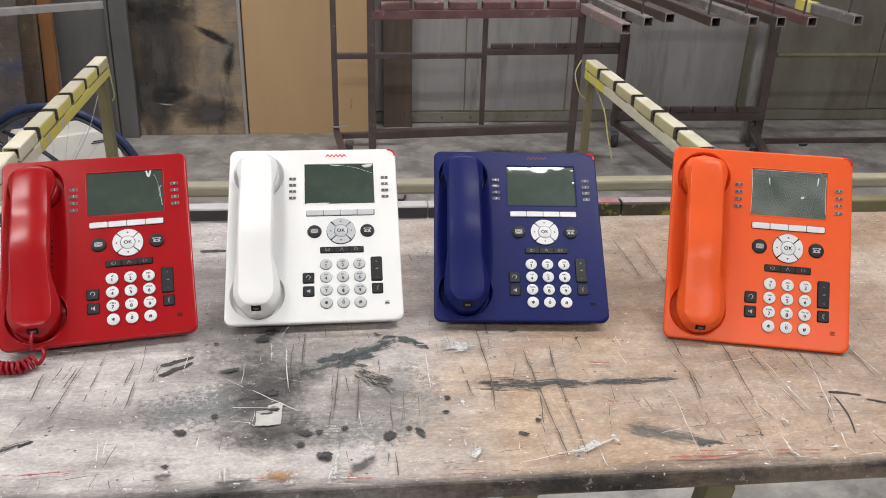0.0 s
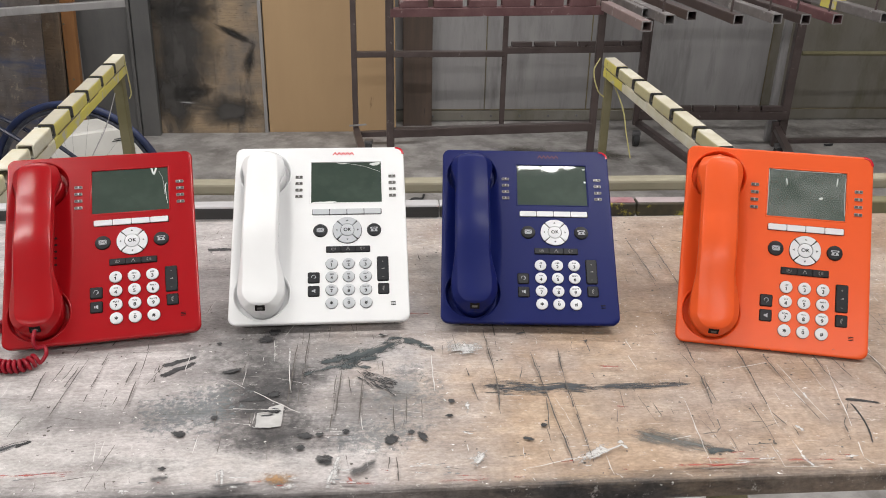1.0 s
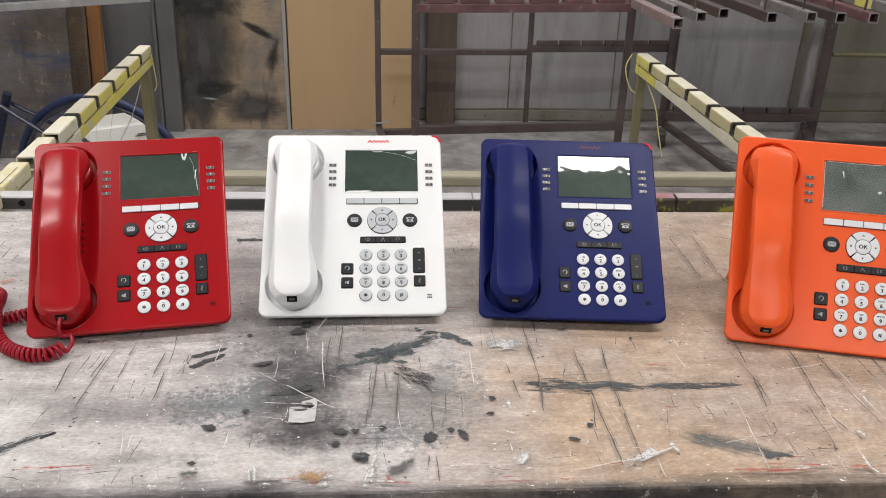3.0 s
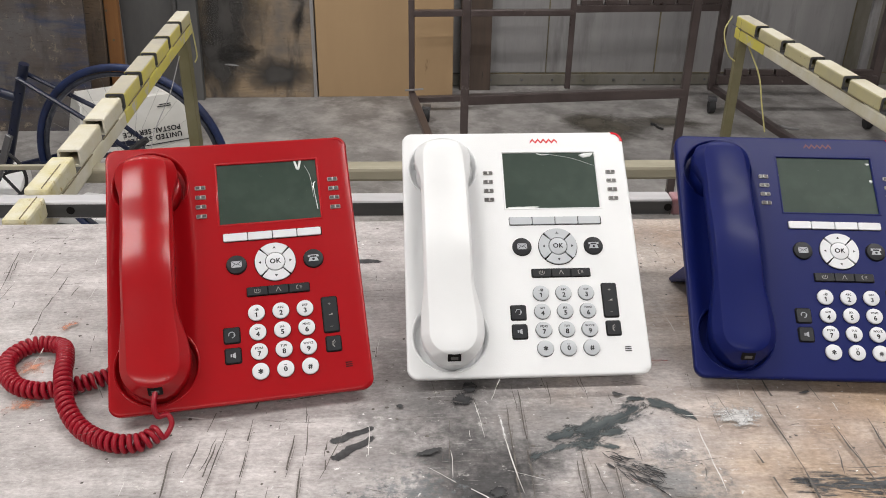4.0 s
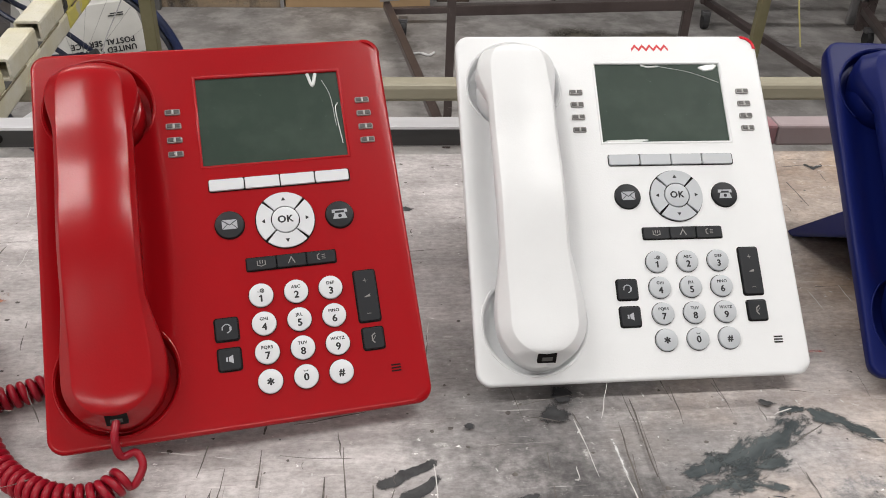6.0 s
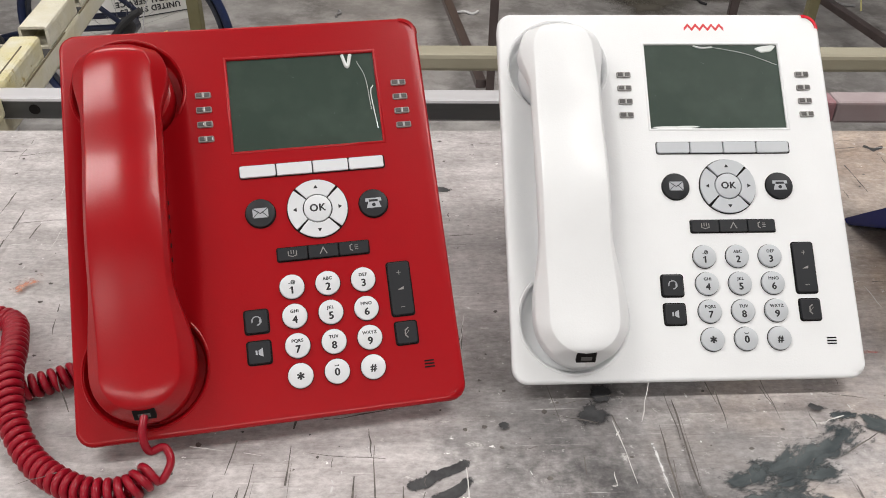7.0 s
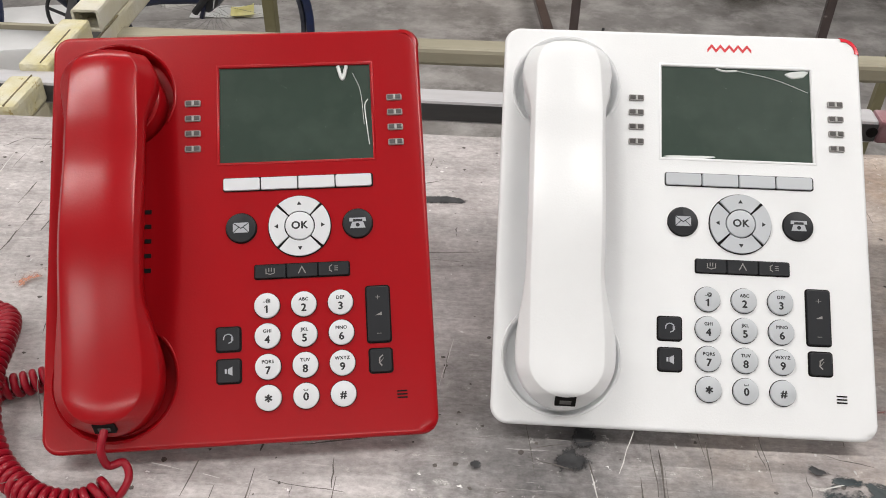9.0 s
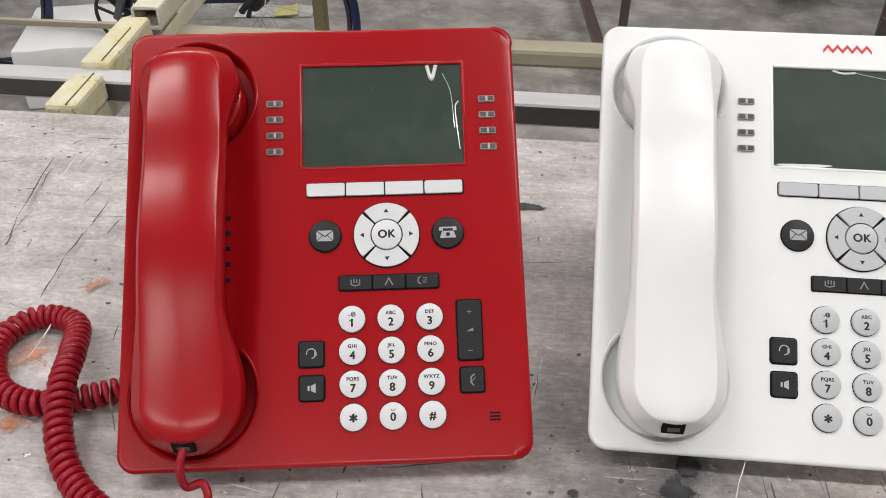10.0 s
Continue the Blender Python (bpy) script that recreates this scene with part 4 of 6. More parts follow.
# ---- yellow rack that carries the bench ----
stand = thing("bench_rack", pose(0, 0, 0), "yellow oversprayed steel rack with notched arms that carries the bench top", "rack")
ARMS = [((-0.660, 0.60), (-0.897, 2.20)), ((0.640, 0.745), (0.387, 2.31))]
for (ax, ay), (bx, by) in ARMS:
    m, length = between((ax, ay, 0), (bx, by, 0))
    turn = length - (0.62 if ax < 0 else 0.16)
    arm = part("arm", bar(m @ Vector((turn, 0, 0.9265)), m @ Vector((length, 0, 0.9265)), 0.031, 0.026, 0.004), YELLOW, stand, "notched arm with yellow and cream overspray")
    part("arm_length", bar(m @ Vector((0, 0, 0.9265)), m @ Vector((turn - 0.0005, 0, 0.9265)), 0.031, 0.026, 0.004), CREAM, arm, "cream oversprayed length")
    s = length - 0.004
    k = 0
    while s > (1.24 - ay) / ((by - ay) / length):
        piece = 0.104 if k else 0.100
        near = s - piece
        if ax < 0 and near - 0.023 <= (1.24 - ay) / ((by - ay) / length):
            near = (1.210 - ay) / ((by - ay) / length)
        welded = near < s - piece
        p, q = m @ Vector((near, 0, 0.9525)), m @ Vector((s, 0, 0.9525))
        yellow = k in (1, 2, 3, 4) if ax < 0 else k == 0
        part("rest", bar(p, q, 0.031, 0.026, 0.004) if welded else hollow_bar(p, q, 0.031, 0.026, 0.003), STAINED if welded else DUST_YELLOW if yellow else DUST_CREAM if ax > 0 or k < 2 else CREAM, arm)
        # dark ring: the shade of the hollow is painted on the tube's rim
        if ax > 0 or k < 5:
            part("end_shade", hollow_bar(m @ Vector((near - 0.0009, 0, 0.9525)), m @ Vector((near - 0.0001, 0, 0.9525)), 0.0300, 0.0250, 0.0045), STEEL_DEEP, arm, "open end, its shade painted as a dark ring")
        # bare steel gap floor, coloured near black for the shade in it
        part("shaded_bed", box(s + 0.0005, s + 0.0225, -0.0140, 0.0140, 0.9396, 0.9404, m=m), STEEL_DEEP, arm, "bare steel between the rests, darkened for shade")
        if welded:
            part("weld_seam", bar(m @ Vector((near + 0.003, -0.007, 0.9657)), m @ Vector((near + 0.72 * (s - near), -0.0062, 0.9657)), 0.0011, 0.0012, 0.0), SEAM, arm)
        s -= piece + 0.023
        k += 1
    side, reach = -0.004 if ax < 0 else 0.0, 0.066
    s0 = (1.187 + ax * 0.1104 + 0.008 - ay) / ((by - ay) / length)
    part("rest", bar(m @ Vector((s0 + 0.003, side, 0.9525)), m @ Vector((s0 + reach, side, 0.9525)), 0.031, 0.026, 0.004), STAINED, arm)
    part("weld_seam", bar(m @ Vector((s0 + 0.004, side - 0.006, 0.9657)), m @ Vector((s0 + reach - 0.001, side - 0.006, 0.9657)), 0.0011, 0.0012, 0.0), SEAM, arm)
    for x0, x1 in ((0.66, 0.80), (0.86, 0.95), (1.02, 1.18), (1.25, 1.33), (1.40, length - 0.02)):
        for sy in (-0.0157, 0.0157):
            part("weld_seam", bar(m @ Vector((x0, sy, 0.9395)), m @ Vector((x1, sy, 0.9395)), 0.0012, 0.0016, 0.0), SEAM, arm)
    half = 0.013 if ax < 0 else 0.0105
    part("post", box(bx - half, bx + half, by - 0.036, by - 0.010, 0.0, 0.963, r=0.003), OLIVE, stand, "olive oversprayed end post")
    part("post", box(ax - 0.02, ax + 0.02, ay + 0.06, ay + 0.10, 0.0, 0.9135, r=0.003), OLIVE, stand)
cross = part("cross_tube", bar((-0.787, 1.389, 0.9107), (1.36, 1.626, 0.9107), 0.0313, 0.022, 0.005), KHAKI, stand, "khaki oversprayed cross tube")
part("thin_rail", bar((-1.30, 1.357, 0.910), (-0.79, 1.415, 0.910), 0.007, 0.007, 0.001), KHAKI, stand)
part("cross_tube", bar((-0.70, 0.68, 0.40), (0.70, 0.84, 0.40), 0.035, 0.035), OLIVE, stand)
part("brace", bar((0.16, 0.66, 0.10), (0.30, 0.72, 0.88), 0.03, 0.03), OLIVE, stand)
part("brace", bar((0.10, 0.73, 0.88), (-0.06, 0.70, 0.10), 0.03, 0.03), OLIVE, stand)
rail = part("batten", box(-0.74, 0.74, -0.5, -0.44, -0.042, -0.0225, r=0.002), DARKWOOD, stand, "", m=pose(0, 1.187, TOP, 0, 0, 6.3))
part("batten", box(-0.80, 0.70, -0.10, -0.04, -0.042, -0.0225, r=0.002), DARKWOOD, stand, "", m=pose(0, 1.187, TOP, 0, 0, 6.3))
for pts, mat_ in (([(-0.880, 2.19, 0.955), (-0.872, 2.18, 0.91), (-0.868, 2.175, 0.87), (-0.873, 2.17, 0.855)], STRING), ([(-0.90, 2.15, 0.875), (-0.915, 2.10, 0.80), (-0.93, 2.02, 0.74), (-0.93, 1.98, 0.70)], SHEET),
                  ([(0.392, 2.26, 0.915), (0.420, 2.22, 0.85), (0.432, 2.20, 0.79), (0.448, 2.19, 0.725)], STRING), ([(0.36, 2.30, 0.965), (0.345, 2.29, 0.93), (0.36, 2.28, 0.88), (0.385, 2.28, 0.86)], STRING)):
    ob = thing("string", pose(*pts[0]), "loose thin string tied to the rack arm", "string", "strings")
    part("cord", rod([p - Vector(pts[0]) for p in spline(pts, 8)], 0.0017 if mat_ is STRING else 0.0013, 6), mat_, ob, "", True)

# steel tube lying behind the bench top
tube = thing("steel_tube", pose(0, 1.187, TOP, 0, 0, 5.9), "long square steel tube with drilled holes and paint overspray", "tube")
Y0, Y1, ZB, ZT = 0.0782, 0.1036, -0.0320, -0.0088
for x0, x1, mt in ((-1.25, -0.018, STEEL), (-0.017, 0.055, STEEL), (0.056, 0.076, STEEL_RED), (0.0762, 0.16, STEEL_PALE), (0.161, 0.30, STEEL_DARK), (0.301, 0.44, STEEL_DARK), (0.441, 1.25, OLIVE)):
    piece = part("length", box(x0, x1, Y0, Y1, ZB, ZT, r=0.003), mt, tube)
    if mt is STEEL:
        part("front_side", box(x0 + 0.0005, x1 - 0.0005, Y0 - 0.0008, Y0 - 0.0001, ZB + 0.003, ZT - 0.003), STEEL_DEEP, piece, "dark grey front side")
for x0, x1, mt in ((0.161, 0.30, STEEL_RED), (0.301, 0.44, STEEL_PALE)):
    part("top_overspray", box(x0 + 0.002, x1 - 0.002, Y0 + 0.003, Y1 - 0.001, ZT + 0.0001, ZT + 0.0007), mt, tube, "reddish overspray along the top")
for hx in (-0.696, 0.05, 0.40):
    part("hole", cylinder(0.0050, 0.001, 16, 0, pose(hx, Y0 - 0.0010, -0.0195, 90)), GAP, tube)


# ---- bench top and its paint marks ----
bench = thing("workbench", pose(0, 1.187, TOP, 0, 0, 6.3), "worn plywood bench top covered in paint overspray, stains and scratches", "workbench")
bm = box(-1.25, 1.25, -0.585, 0.006, -0.022, 0.0, r=0.003)
top = part("board", bm, BENCH, bench)
level = [0.0003]


def next_level():
    level[0] += 0.000016
    return level[0]


def marked(name, verts, faces, values, material, parent=None, m=None):
    """A flat mark with its values of rim (0 at the edge), along and across."""
    me = bpy.data.meshes.new(name)
    me.from_pydata(verts, [], faces)
    for key, column in zip(("rim", "along", "across"), zip(*values)):
        me.attributes.new(key, "FLOAT", "POINT").data.foreach_set("value", column)
    me.materials.append(material)
    return part(name, me, material, parent or top, m=m)


def blot(x, y, rx, ry, turn, material, rough=0.35, name="paint_blot", parent=None, m=None):
    """A blot of dried paint with an uneven rim."""
    z, seed, steps = next_level(), Vector((x * 91, y * 57, 3.0)), 36
    verts, values, faces = [(x, y, z)], [(1.0, 0.0, 0.0)], []
    turned = Matrix.Rotation(radians(turn), 2)
    for ring in (0.35, 0.7, 1.0):
        for k in range(steps):
            a = 2 * math.pi * k / steps
            s = 1 + rough * noise.noise(seed + Vector((math.cos(a) * 1.3, math.sin(a) * 1.3, 0))) + rough * 0.7 * noise.noise(seed + Vector((math.cos(a) * 4, math.sin(a) * 4, 7)))
            p = Vector((rx * s * ring * math.cos(a), ry * s * ring * math.sin(a)))
            q = turned @ p
            verts.append((x + q.x, y + q.y if parent else min(-0.002, max(-0.583, y + q.y)), z))
            values.append((1.0 - ring, p.x, p.y))
    for k in range(steps):
        n = (k + 1) % steps
        faces.append((0, 1 + k, 1 + n))
        for r in (0, 1):
            faces.append((1 + r * steps + k, 1 + (r + 1) * steps + k, 1 + (r + 1) * steps + n, 1 + r * steps + n))
    marked(name, verts, faces, values, material, parent, m)


def patch(points, material):
    """A flat patch of paint with straight, slightly ragged sides."""
    z, verts, values, faces = next_level(), [], [], []
    ring = []
    for a, b in zip(points, points[1:] + points[:1]):
        for k in range(6):
            p = Vector(a).lerp(Vector(b), k / 6)
            ring.append(p + 0.0006 * noise.noise_vector(Vector((p.x * 400, p.y * 400, 1))).to_2d())
    mid = sum(ring, Vector((0, 0))) / len(ring)
    for f, rim in ((0.0, 1.0), (0.9, 0.8), (1.0, 0.15)):
        for p in ring if f else [mid]:
            q = mid + (p - mid) * f
            verts.append((q.x, q.y, z))
            values.append((rim, q.x, q.y))
    n = len(ring)
    for k in range(n):
        j = (k + 1) % n
        faces += [(0, 1 + k, 1 + j), (1 + k, 1 + n + k, 1 + n + j, 1 + j)]
    marked("paint_patch", verts, faces, values, material)


def brush(x0, y0, x1, y1, w, material, gen, bend=0.0, taper=0.3):
    """A stroke of a dry brush from one place to another."""
    a, b, z = Vector((x0, y0)), Vector((x1, y1)), next_level()
    d = b - a
    s = Vector((-d.y, d.x)).normalized()
    n, verts, values, faces = 16, [], [], []
    for k in range(n + 1):
        t = k / n
        half = w / 2 * (1 - taper * t) * (1 + 0.25 * noise.noise(Vector((x0 * 40 + 3 * t, y0 * 40, 1))))
        mid = a + d * t + s * (bend * math.sin(math.pi * t) + 0.12 * w * noise.noise(Vector((x0 * 30 + 4 * t, y0 * 30, 5))))
        for c in (-1, -0.6, 0, 0.6, 1):
            p = mid + s * half * c
            verts.append((p.x, min(-0.002, max(-0.583, p.y)), z))
            values.append((min(1.0, 1.2 * (1 - abs(c))) * min(1.0, 5 * t + 0.15, 5 * (1 - t) + 0.15), d.length * t, half * c))
    for k in range(n):
        for c in range(4):
            i = k * 5 + c
            faces.append((i, i + 5, i + 6, i + 1))
    marked("brush_stroke", verts, faces, values, material)


def scratch_into(bm, x0, y0, x1, y1, w, gen, whole=False):
    """A scored line with breaks and a slight waver."""
    a, b = Vector((x0, y0)), Vector((x1, y1))
    n = max(4, int((b - a).length / 0.012))
    s = Vector((-(b - a).y, (b - a).x)).normalized()
    z = next_level()
    prev = None
    for k in range(n + 1):
        t = k / n
        c = a + (b - a) * t + s * gen.uniform(-0.0006, 0.0006)
        h = w / 2 * gen.uniform(0.35, 1.2) * (0.4 if k in (0, n) else 1)
        pair = (bm.verts.new((*(c - s * h), z)), bm.verts.new((*(c + s * h), z)))
        if prev and (whole or gen.random() > 0.10):
            bm.faces.new((prev[0], pair[0], pair[1], prev[1]))
        prev = pair


gen = random.Random(11)
# dark clouds on the plywood behind
for x, y, rx, ry, t, mt in ((-0.14, 0.52, 0.20, 0.45, 0, SPRAY_SOFT), (-0.19, 0.22, 0.15, 0.24, 0, SPRAY_SOFT), (0.10, 0.12, 0.20, 0.10, 0, SPRAY_SOFT), (-0.14, 0.42, 0.10, 0.30, 0, SPRAY_SOFT), (-0.10, 0.66, 0.22, 0.07, 0, SMEAR), (0.150, 0.540, 0.125, 0.026, -28, SMEAR), (0.150, 0.540, 0.10, 0.020, -28, SMEAR), (-0.10, 0.225, 0.15, 0.050, 8, SMEAR),
                            (0.225, 0.40, 0.035, 0.12, -14, SMEAR), (0.0, 0.82, 0.28, 0.12, 0, SPRAY_SOFT), (-0.13, 0.172, 0.065, 0.008, -4, PAINT_WHITE)):
    level[0] += 0.0002
    blot(x, y, rx, ry, t, mt, 0.4, "spray_cloud", ply, pose(0, 0, 0, -3.0) @ pose(0, -0.001, 0, 90))
for x, y, rx, ry, t in ((0.30, -0.69, 0.24, 0.25, 10), (0.24, -0.62, 0.16, 0.14, 0), (0.62, -0.62, 0.20, 0.10, -15)):
    blot(x, y, rx, ry, t, OIL, 0.4, "oil_stain", slab)
level[0] = 0.0003
STROKES = [
    (-0.345, -0.381, -0.309, -0.363, 0.011, 0.0), (-0.342, -0.400, -0.308, -0.375, 0.012, 0.0), (-0.448, -0.510, -0.436, -0.502, 0.007, 0.0), (0.360, -0.474, 0.395, -0.483, 0.007, 0.002), (-0.347, -0.094, -0.308, -0.094, 0.013, 0.0),
    (0.364, -0.480, 0.352, -0.545, 0.003, 0.004), (0.395, -0.488, 0.42, -0.50, 0.005, 0.0), (0.42, -0.49, 0.45, -0.495, 0.006, 0.0),
]
for x0, y0, x1, y1, w, bend in STROKES:
    brush(x0, y0, x1, y1, w, PAINT_DARK, gen, bend)
brush(-0.010, -0.435, 0.115, -0.442, 0.030, PAINT_BRUSH, gen, 0.0, 0.3)
brush(-0.520, -0.552, -0.436, -0.499, 0.020, PAINT_BRUSH, gen, 0.0, 0.3)
# dark wedge beside the pale square, twin dabs behind
patch([(-0.2560, -0.4500), (-0.2350, -0.4370), (-0.2220, -0.4375), (-0.2290, -0.4480)], PAINT_DARK)
brush(0.0520, -0.0245, 0.0605, -0.0320, 0.006, PAINT_DARK, gen, 0.0)
brush(0.0560, -0.0330, 0.0700, -0.0255, 0.006, PAINT_DARK, gen, 0.0)
brush(0.100, -0.441, 0.212, -0.440, 0.022, PAINT_BRUSH, gen, 0.0, 0.4)
for x0, y0, x1, y1, w, bend in ((-0.198, -0.406, -0.140, -0.384, 0.013, 0.003), (-0.158, -0.388, -0.120, -0.394, 0.016, 0.0), (-0.180, -0.382, -0.138, -0.370, 0.024, 0.0), (-0.156, -0.380, -0.090, -0.340, 0.034, -0.003), (-0.156, -0.386, -0.112, -0.372, 0.024, 0.0),
                                (-0.104, -0.334, -0.086, -0.336, 0.012, 0.0), (-0.089, -0.337, -0.052, -0.366, 0.022, 0.003), (0.188, -0.546, 0.218, -0.550, 0.018, 0.0)):
    brush(x0, y0, x1, y1, w, PAINT_TEAL, gen, bend)
brush(0.125, -0.514, 0.20, -0.545, 0.036, PAINT_SLATE, gen)
for k in range(60):   # fan of thin strokes
    a = radians(-38 + gen.uniform(-26, 22))
    x = -0.138 + gen.uniform(0, 0.034)
    y = -0.392 - (x + 0.138) * 0.75 - gen.uniform(0, 0.022)
    r = gen.uniform(0.005, 0.016)
    brush(x, y, x + r * math.cos(a), y + r * math.sin(a), gen.uniform(0.0008, 0.0018), PAINT_DARK, gen, gen.uniform(-0.0015, 0.0015))
patch([(-0.2335, -0.4705), (-0.2240, -0.4690), (-0.2225, -0.4610), (-0.2125, -0.4570), (-0.2085, -0.4600), (-0.2080, -0.4920), (-0.2200, -0.4945), (-0.2325, -0.4935)], PAINT_SOLID)
blot(-0.2225, -0.4745, 0.0100, 0.0022, 4, PAINT_DARK, 0.4)
blot(-0.2140, -0.4690, 0.0048, 0.0050, 0, PAINT_DARK, 0.3)
BLOTS = [
    (-0.22, -0.439, 8, 7), (-0.184, -0.508, 8, 6), (-0.171, -0.507, 5, 5), (-0.104, -0.518, 8, 9), (-0.074, -0.514, 4, 12), (-0.084, -0.507, 4, 4), (-0.042, -0.459, 5, 4), (-0.046, -0.483, 5, 3),
    (-0.307, -0.549, 4, 4), (-0.302, -0.5, 9, 5), (-0.274, -0.476, 5, 4), (-0.268, -0.395, 11, 4), (-0.164, -0.544, 10, 8), (-0.146, -0.503, 4, 4), (-0.187, -0.526, 6, 5), (-0.394, -0.314, 3, 3),
    (0.044, -0.503, 4, 3), (0.026, -0.523, 7, 3), (0.048, -0.332, 7, 2), (0.119, -0.352, 2, 4), (-0.232, -0.317, 8, 9), (-0.11, -0.33, 6, 3), (-0.29, -0.34, 4, 3),
]
for x, y, rx, ry in BLOTS:
    blot(x, y, rx * 0.0011, ry * 0.0011, gen.uniform(-30, 30), PAINT_DARK)
for x, y, rx, ry, t, mt in ((-0.019, -0.362, 0.032, 0.018, -8, PAINT_WHITE), (-0.02, -0.364, 0.026, 0.013, -8, PAINT_WHITE), (-0.155, -0.566, 0.006, 0.028, -12, PAINT_WHITE),
                            (-0.024, -0.549, 0.008, 0.018, -35, PAINT_WHITE), (-0.193, -0.578, 0.010, 0.006, 20, PAINT_WHITE), (-0.027, -0.470, 0.004, 0.016, 0, PAINT_WHITE), (0.085, -0.546, 0.030, 0.009, 30, PAINT_WHITE),
                            (-0.607, -0.281, 0.030, 0.016, 35, PAINT_ORANGE), (-0.592, -0.329, 0.020, 0.012, 10, PAINT_ORANGE), (-0.596, -0.213, 0.017, 0.007, 50, PAINT_ORANGE), (-0.205, -0.568, 0.021, 0.011, 0, PAINT_OCHRE),
                            (-0.24, -0.334, 0.012, 0.009, 20, PAINT_DARK), (-0.218, -0.468, 0.009, 0.006, 0, PAINT_DARK), (0.10, -0.30, 0.04, 0.009, 10, PAINT_WHITE)):
    blot(x, y, rx, ry, t, mt, 0.45)
SCORES = [
    [(-0.424, -0.365), (-0.432, -0.467)], [(-0.429, -0.381), (-0.434, -0.430)], [(-0.406, -0.353), (-0.406, -0.445)], [(-0.371, -0.374), (-0.376, -0.451)], [(-0.363, -0.386), (-0.363, -0.461)], [(-0.346, -0.381), (-0.344, -0.424)],
    [(-0.461, -0.390), (-0.458, -0.443)], [(-0.204, -0.342), (-0.206, -0.464)], [(-0.192, -0.323), (-0.195, -0.457)], [(-0.159, -0.409), (-0.161, -0.504)], [(-0.154, -0.399), (-0.157, -0.479)], [(-0.131, -0.411), (-0.134, -0.493)],
    [(-0.146, -0.413), (-0.143, -0.445)], [(-0.110, -0.385), (-0.110, -0.411)], [(-0.101, -0.464), (-0.100, -0.508)], [(-0.099, -0.544), (-0.098, -0.578)], [(-0.105, -0.539), (-0.107, -0.560)], [(-0.403, -0.328), (-0.407, -0.346)],
]
FAR_SCORES = [
    [(0.005, -0.325), (0.008, -0.423), (0.004, -0.486)], [(0.018, -0.313), (0.016, -0.362)], [(-0.022, -0.402), (-0.015, -0.461)], [(0.052, -0.374), (0.055, -0.441), (0.061, -0.561)], [(0.083, -0.368), (0.079, -0.428), (0.079, -0.562)],
    [(0.054, -0.460), (0.048, -0.512)], [(0.231, -0.326), (0.227, -0.417), (0.214, -0.516), (0.208, -0.524), (0.188, -0.526)], [(0.218, -0.382), (0.226, -0.437), (0.226, -0.473)], [(0.284, -0.374), (0.274, -0.494), (0.280, -0.517)],
    [(0.308, -0.381), (0.312, -0.466), (0.319, -0.522)], [(0.260, -0.478), (0.258, -0.537), (0.255, -0.543), (0.230, -0.544)], [(0.430, -0.383), (0.425, -0.458)], [(0.361, -0.480), (0.338, -0.517), (0.331, -0.542)], [(0.364, -0.378), (0.363, -0.446)],
]
BACK_SCORES = [
    [(0.019, -0.049), (0.021, -0.103)], [(0.002, -0.101), (0.002, -0.112)], [(0.020, -0.035), (0.052, -0.031)],
    [(0.237, -0.086), (0.242, -0.216)], [(0.270, -0.087), (0.268, -0.247)], [(0.381, -0.392), (0.386, -0.439)], [(-0.695, -0.069), (-0.682, -0.149), (-0.673, -0.181)], [(-0.688, -0.090), (-0.683, -0.117)], [(-0.625, -0.125), (-0.627, -0.189), (-0.623, -0.231)],
    [(-0.692, -0.053), (-0.680, -0.038), (-0.660, -0.039)], [(-0.608, -0.144), (-0.610, -0.168)], [(-0.697, -0.116), (-0.686, -0.113)], [(-0.659, -0.173), (-0.657, -0.186)], [(-0.640, -0.101), (-0.642, -0.131)],
]
for lines, width in ((SCORES, 0.0012), (FAR_SCORES, 0.0015), (BACK_SCORES, 0.0012)):
    for pts in lines:
        bm = bmesh.new()
        for (x0, y0), (x1, y1) in zip(pts, pts[1:]):
            scratch_into(bm, x0, y0, x1, y1, width, gen)
            if (x1 - x0) ** 2 + (y1 - y0) ** 2 > 0.06 ** 2:    # a second, fainter pass beside the first
                scratch_into(bm, x0 + 0.0016, y0 - 0.012, x1 + 0.0010, y1 + 0.02, width * 0.35, gen)
        part("score_line", bm, SCRATCH, top)
for x0, y0, x1, y1, w in ((-0.141, -0.567, -0.116, -0.549, 0.014), (-0.262, -0.577, -0.225, -0.575, 0.010), (-0.173, -0.545, -0.159, -0.544, 0.012), (-0.314, -0.565, -0.298, -0.563, 0.010)):
    brush(x0, y0, x1, y1, w, SPRAY, gen)
for x0, y0, x1, y1, w in ((-0.151, -0.541, -0.156, -0.562, 0.007), (-0.156, -0.560, -0.161, -0.580, 0.005), (-0.028, -0.561, -0.018, -0.543, 0.010), (-0.083, -0.555, -0.059, -0.560, 0.003), (-0.036, -0.512, -0.025, -0.516, 0.005),
                          (-0.132, -0.533, -0.115, -0.537, 0.006), (-0.195, -0.573, -0.184, -0.568, 0.004), (0.288, -0.516, 0.292, -0.528, 0.008), (0.273, -0.560, 0.278, -0.580, 0.007), (0.321, -0.464, 0.319, -0.476, 0.005),
                          (0.109, -0.532, 0.114, -0.545, 0.009), (0.071, -0.560, 0.114, -0.537, 0.004), (-0.212, -0.355, -0.209, -0.387, 0.003), (-0.254, -0.553, -0.250, -0.579, 0.006), (-0.258, -0.556, -0.255, -0.573, 0.004)):
    brush(x0, y0, x1, y1, w, PAINT_WHITE, gen)
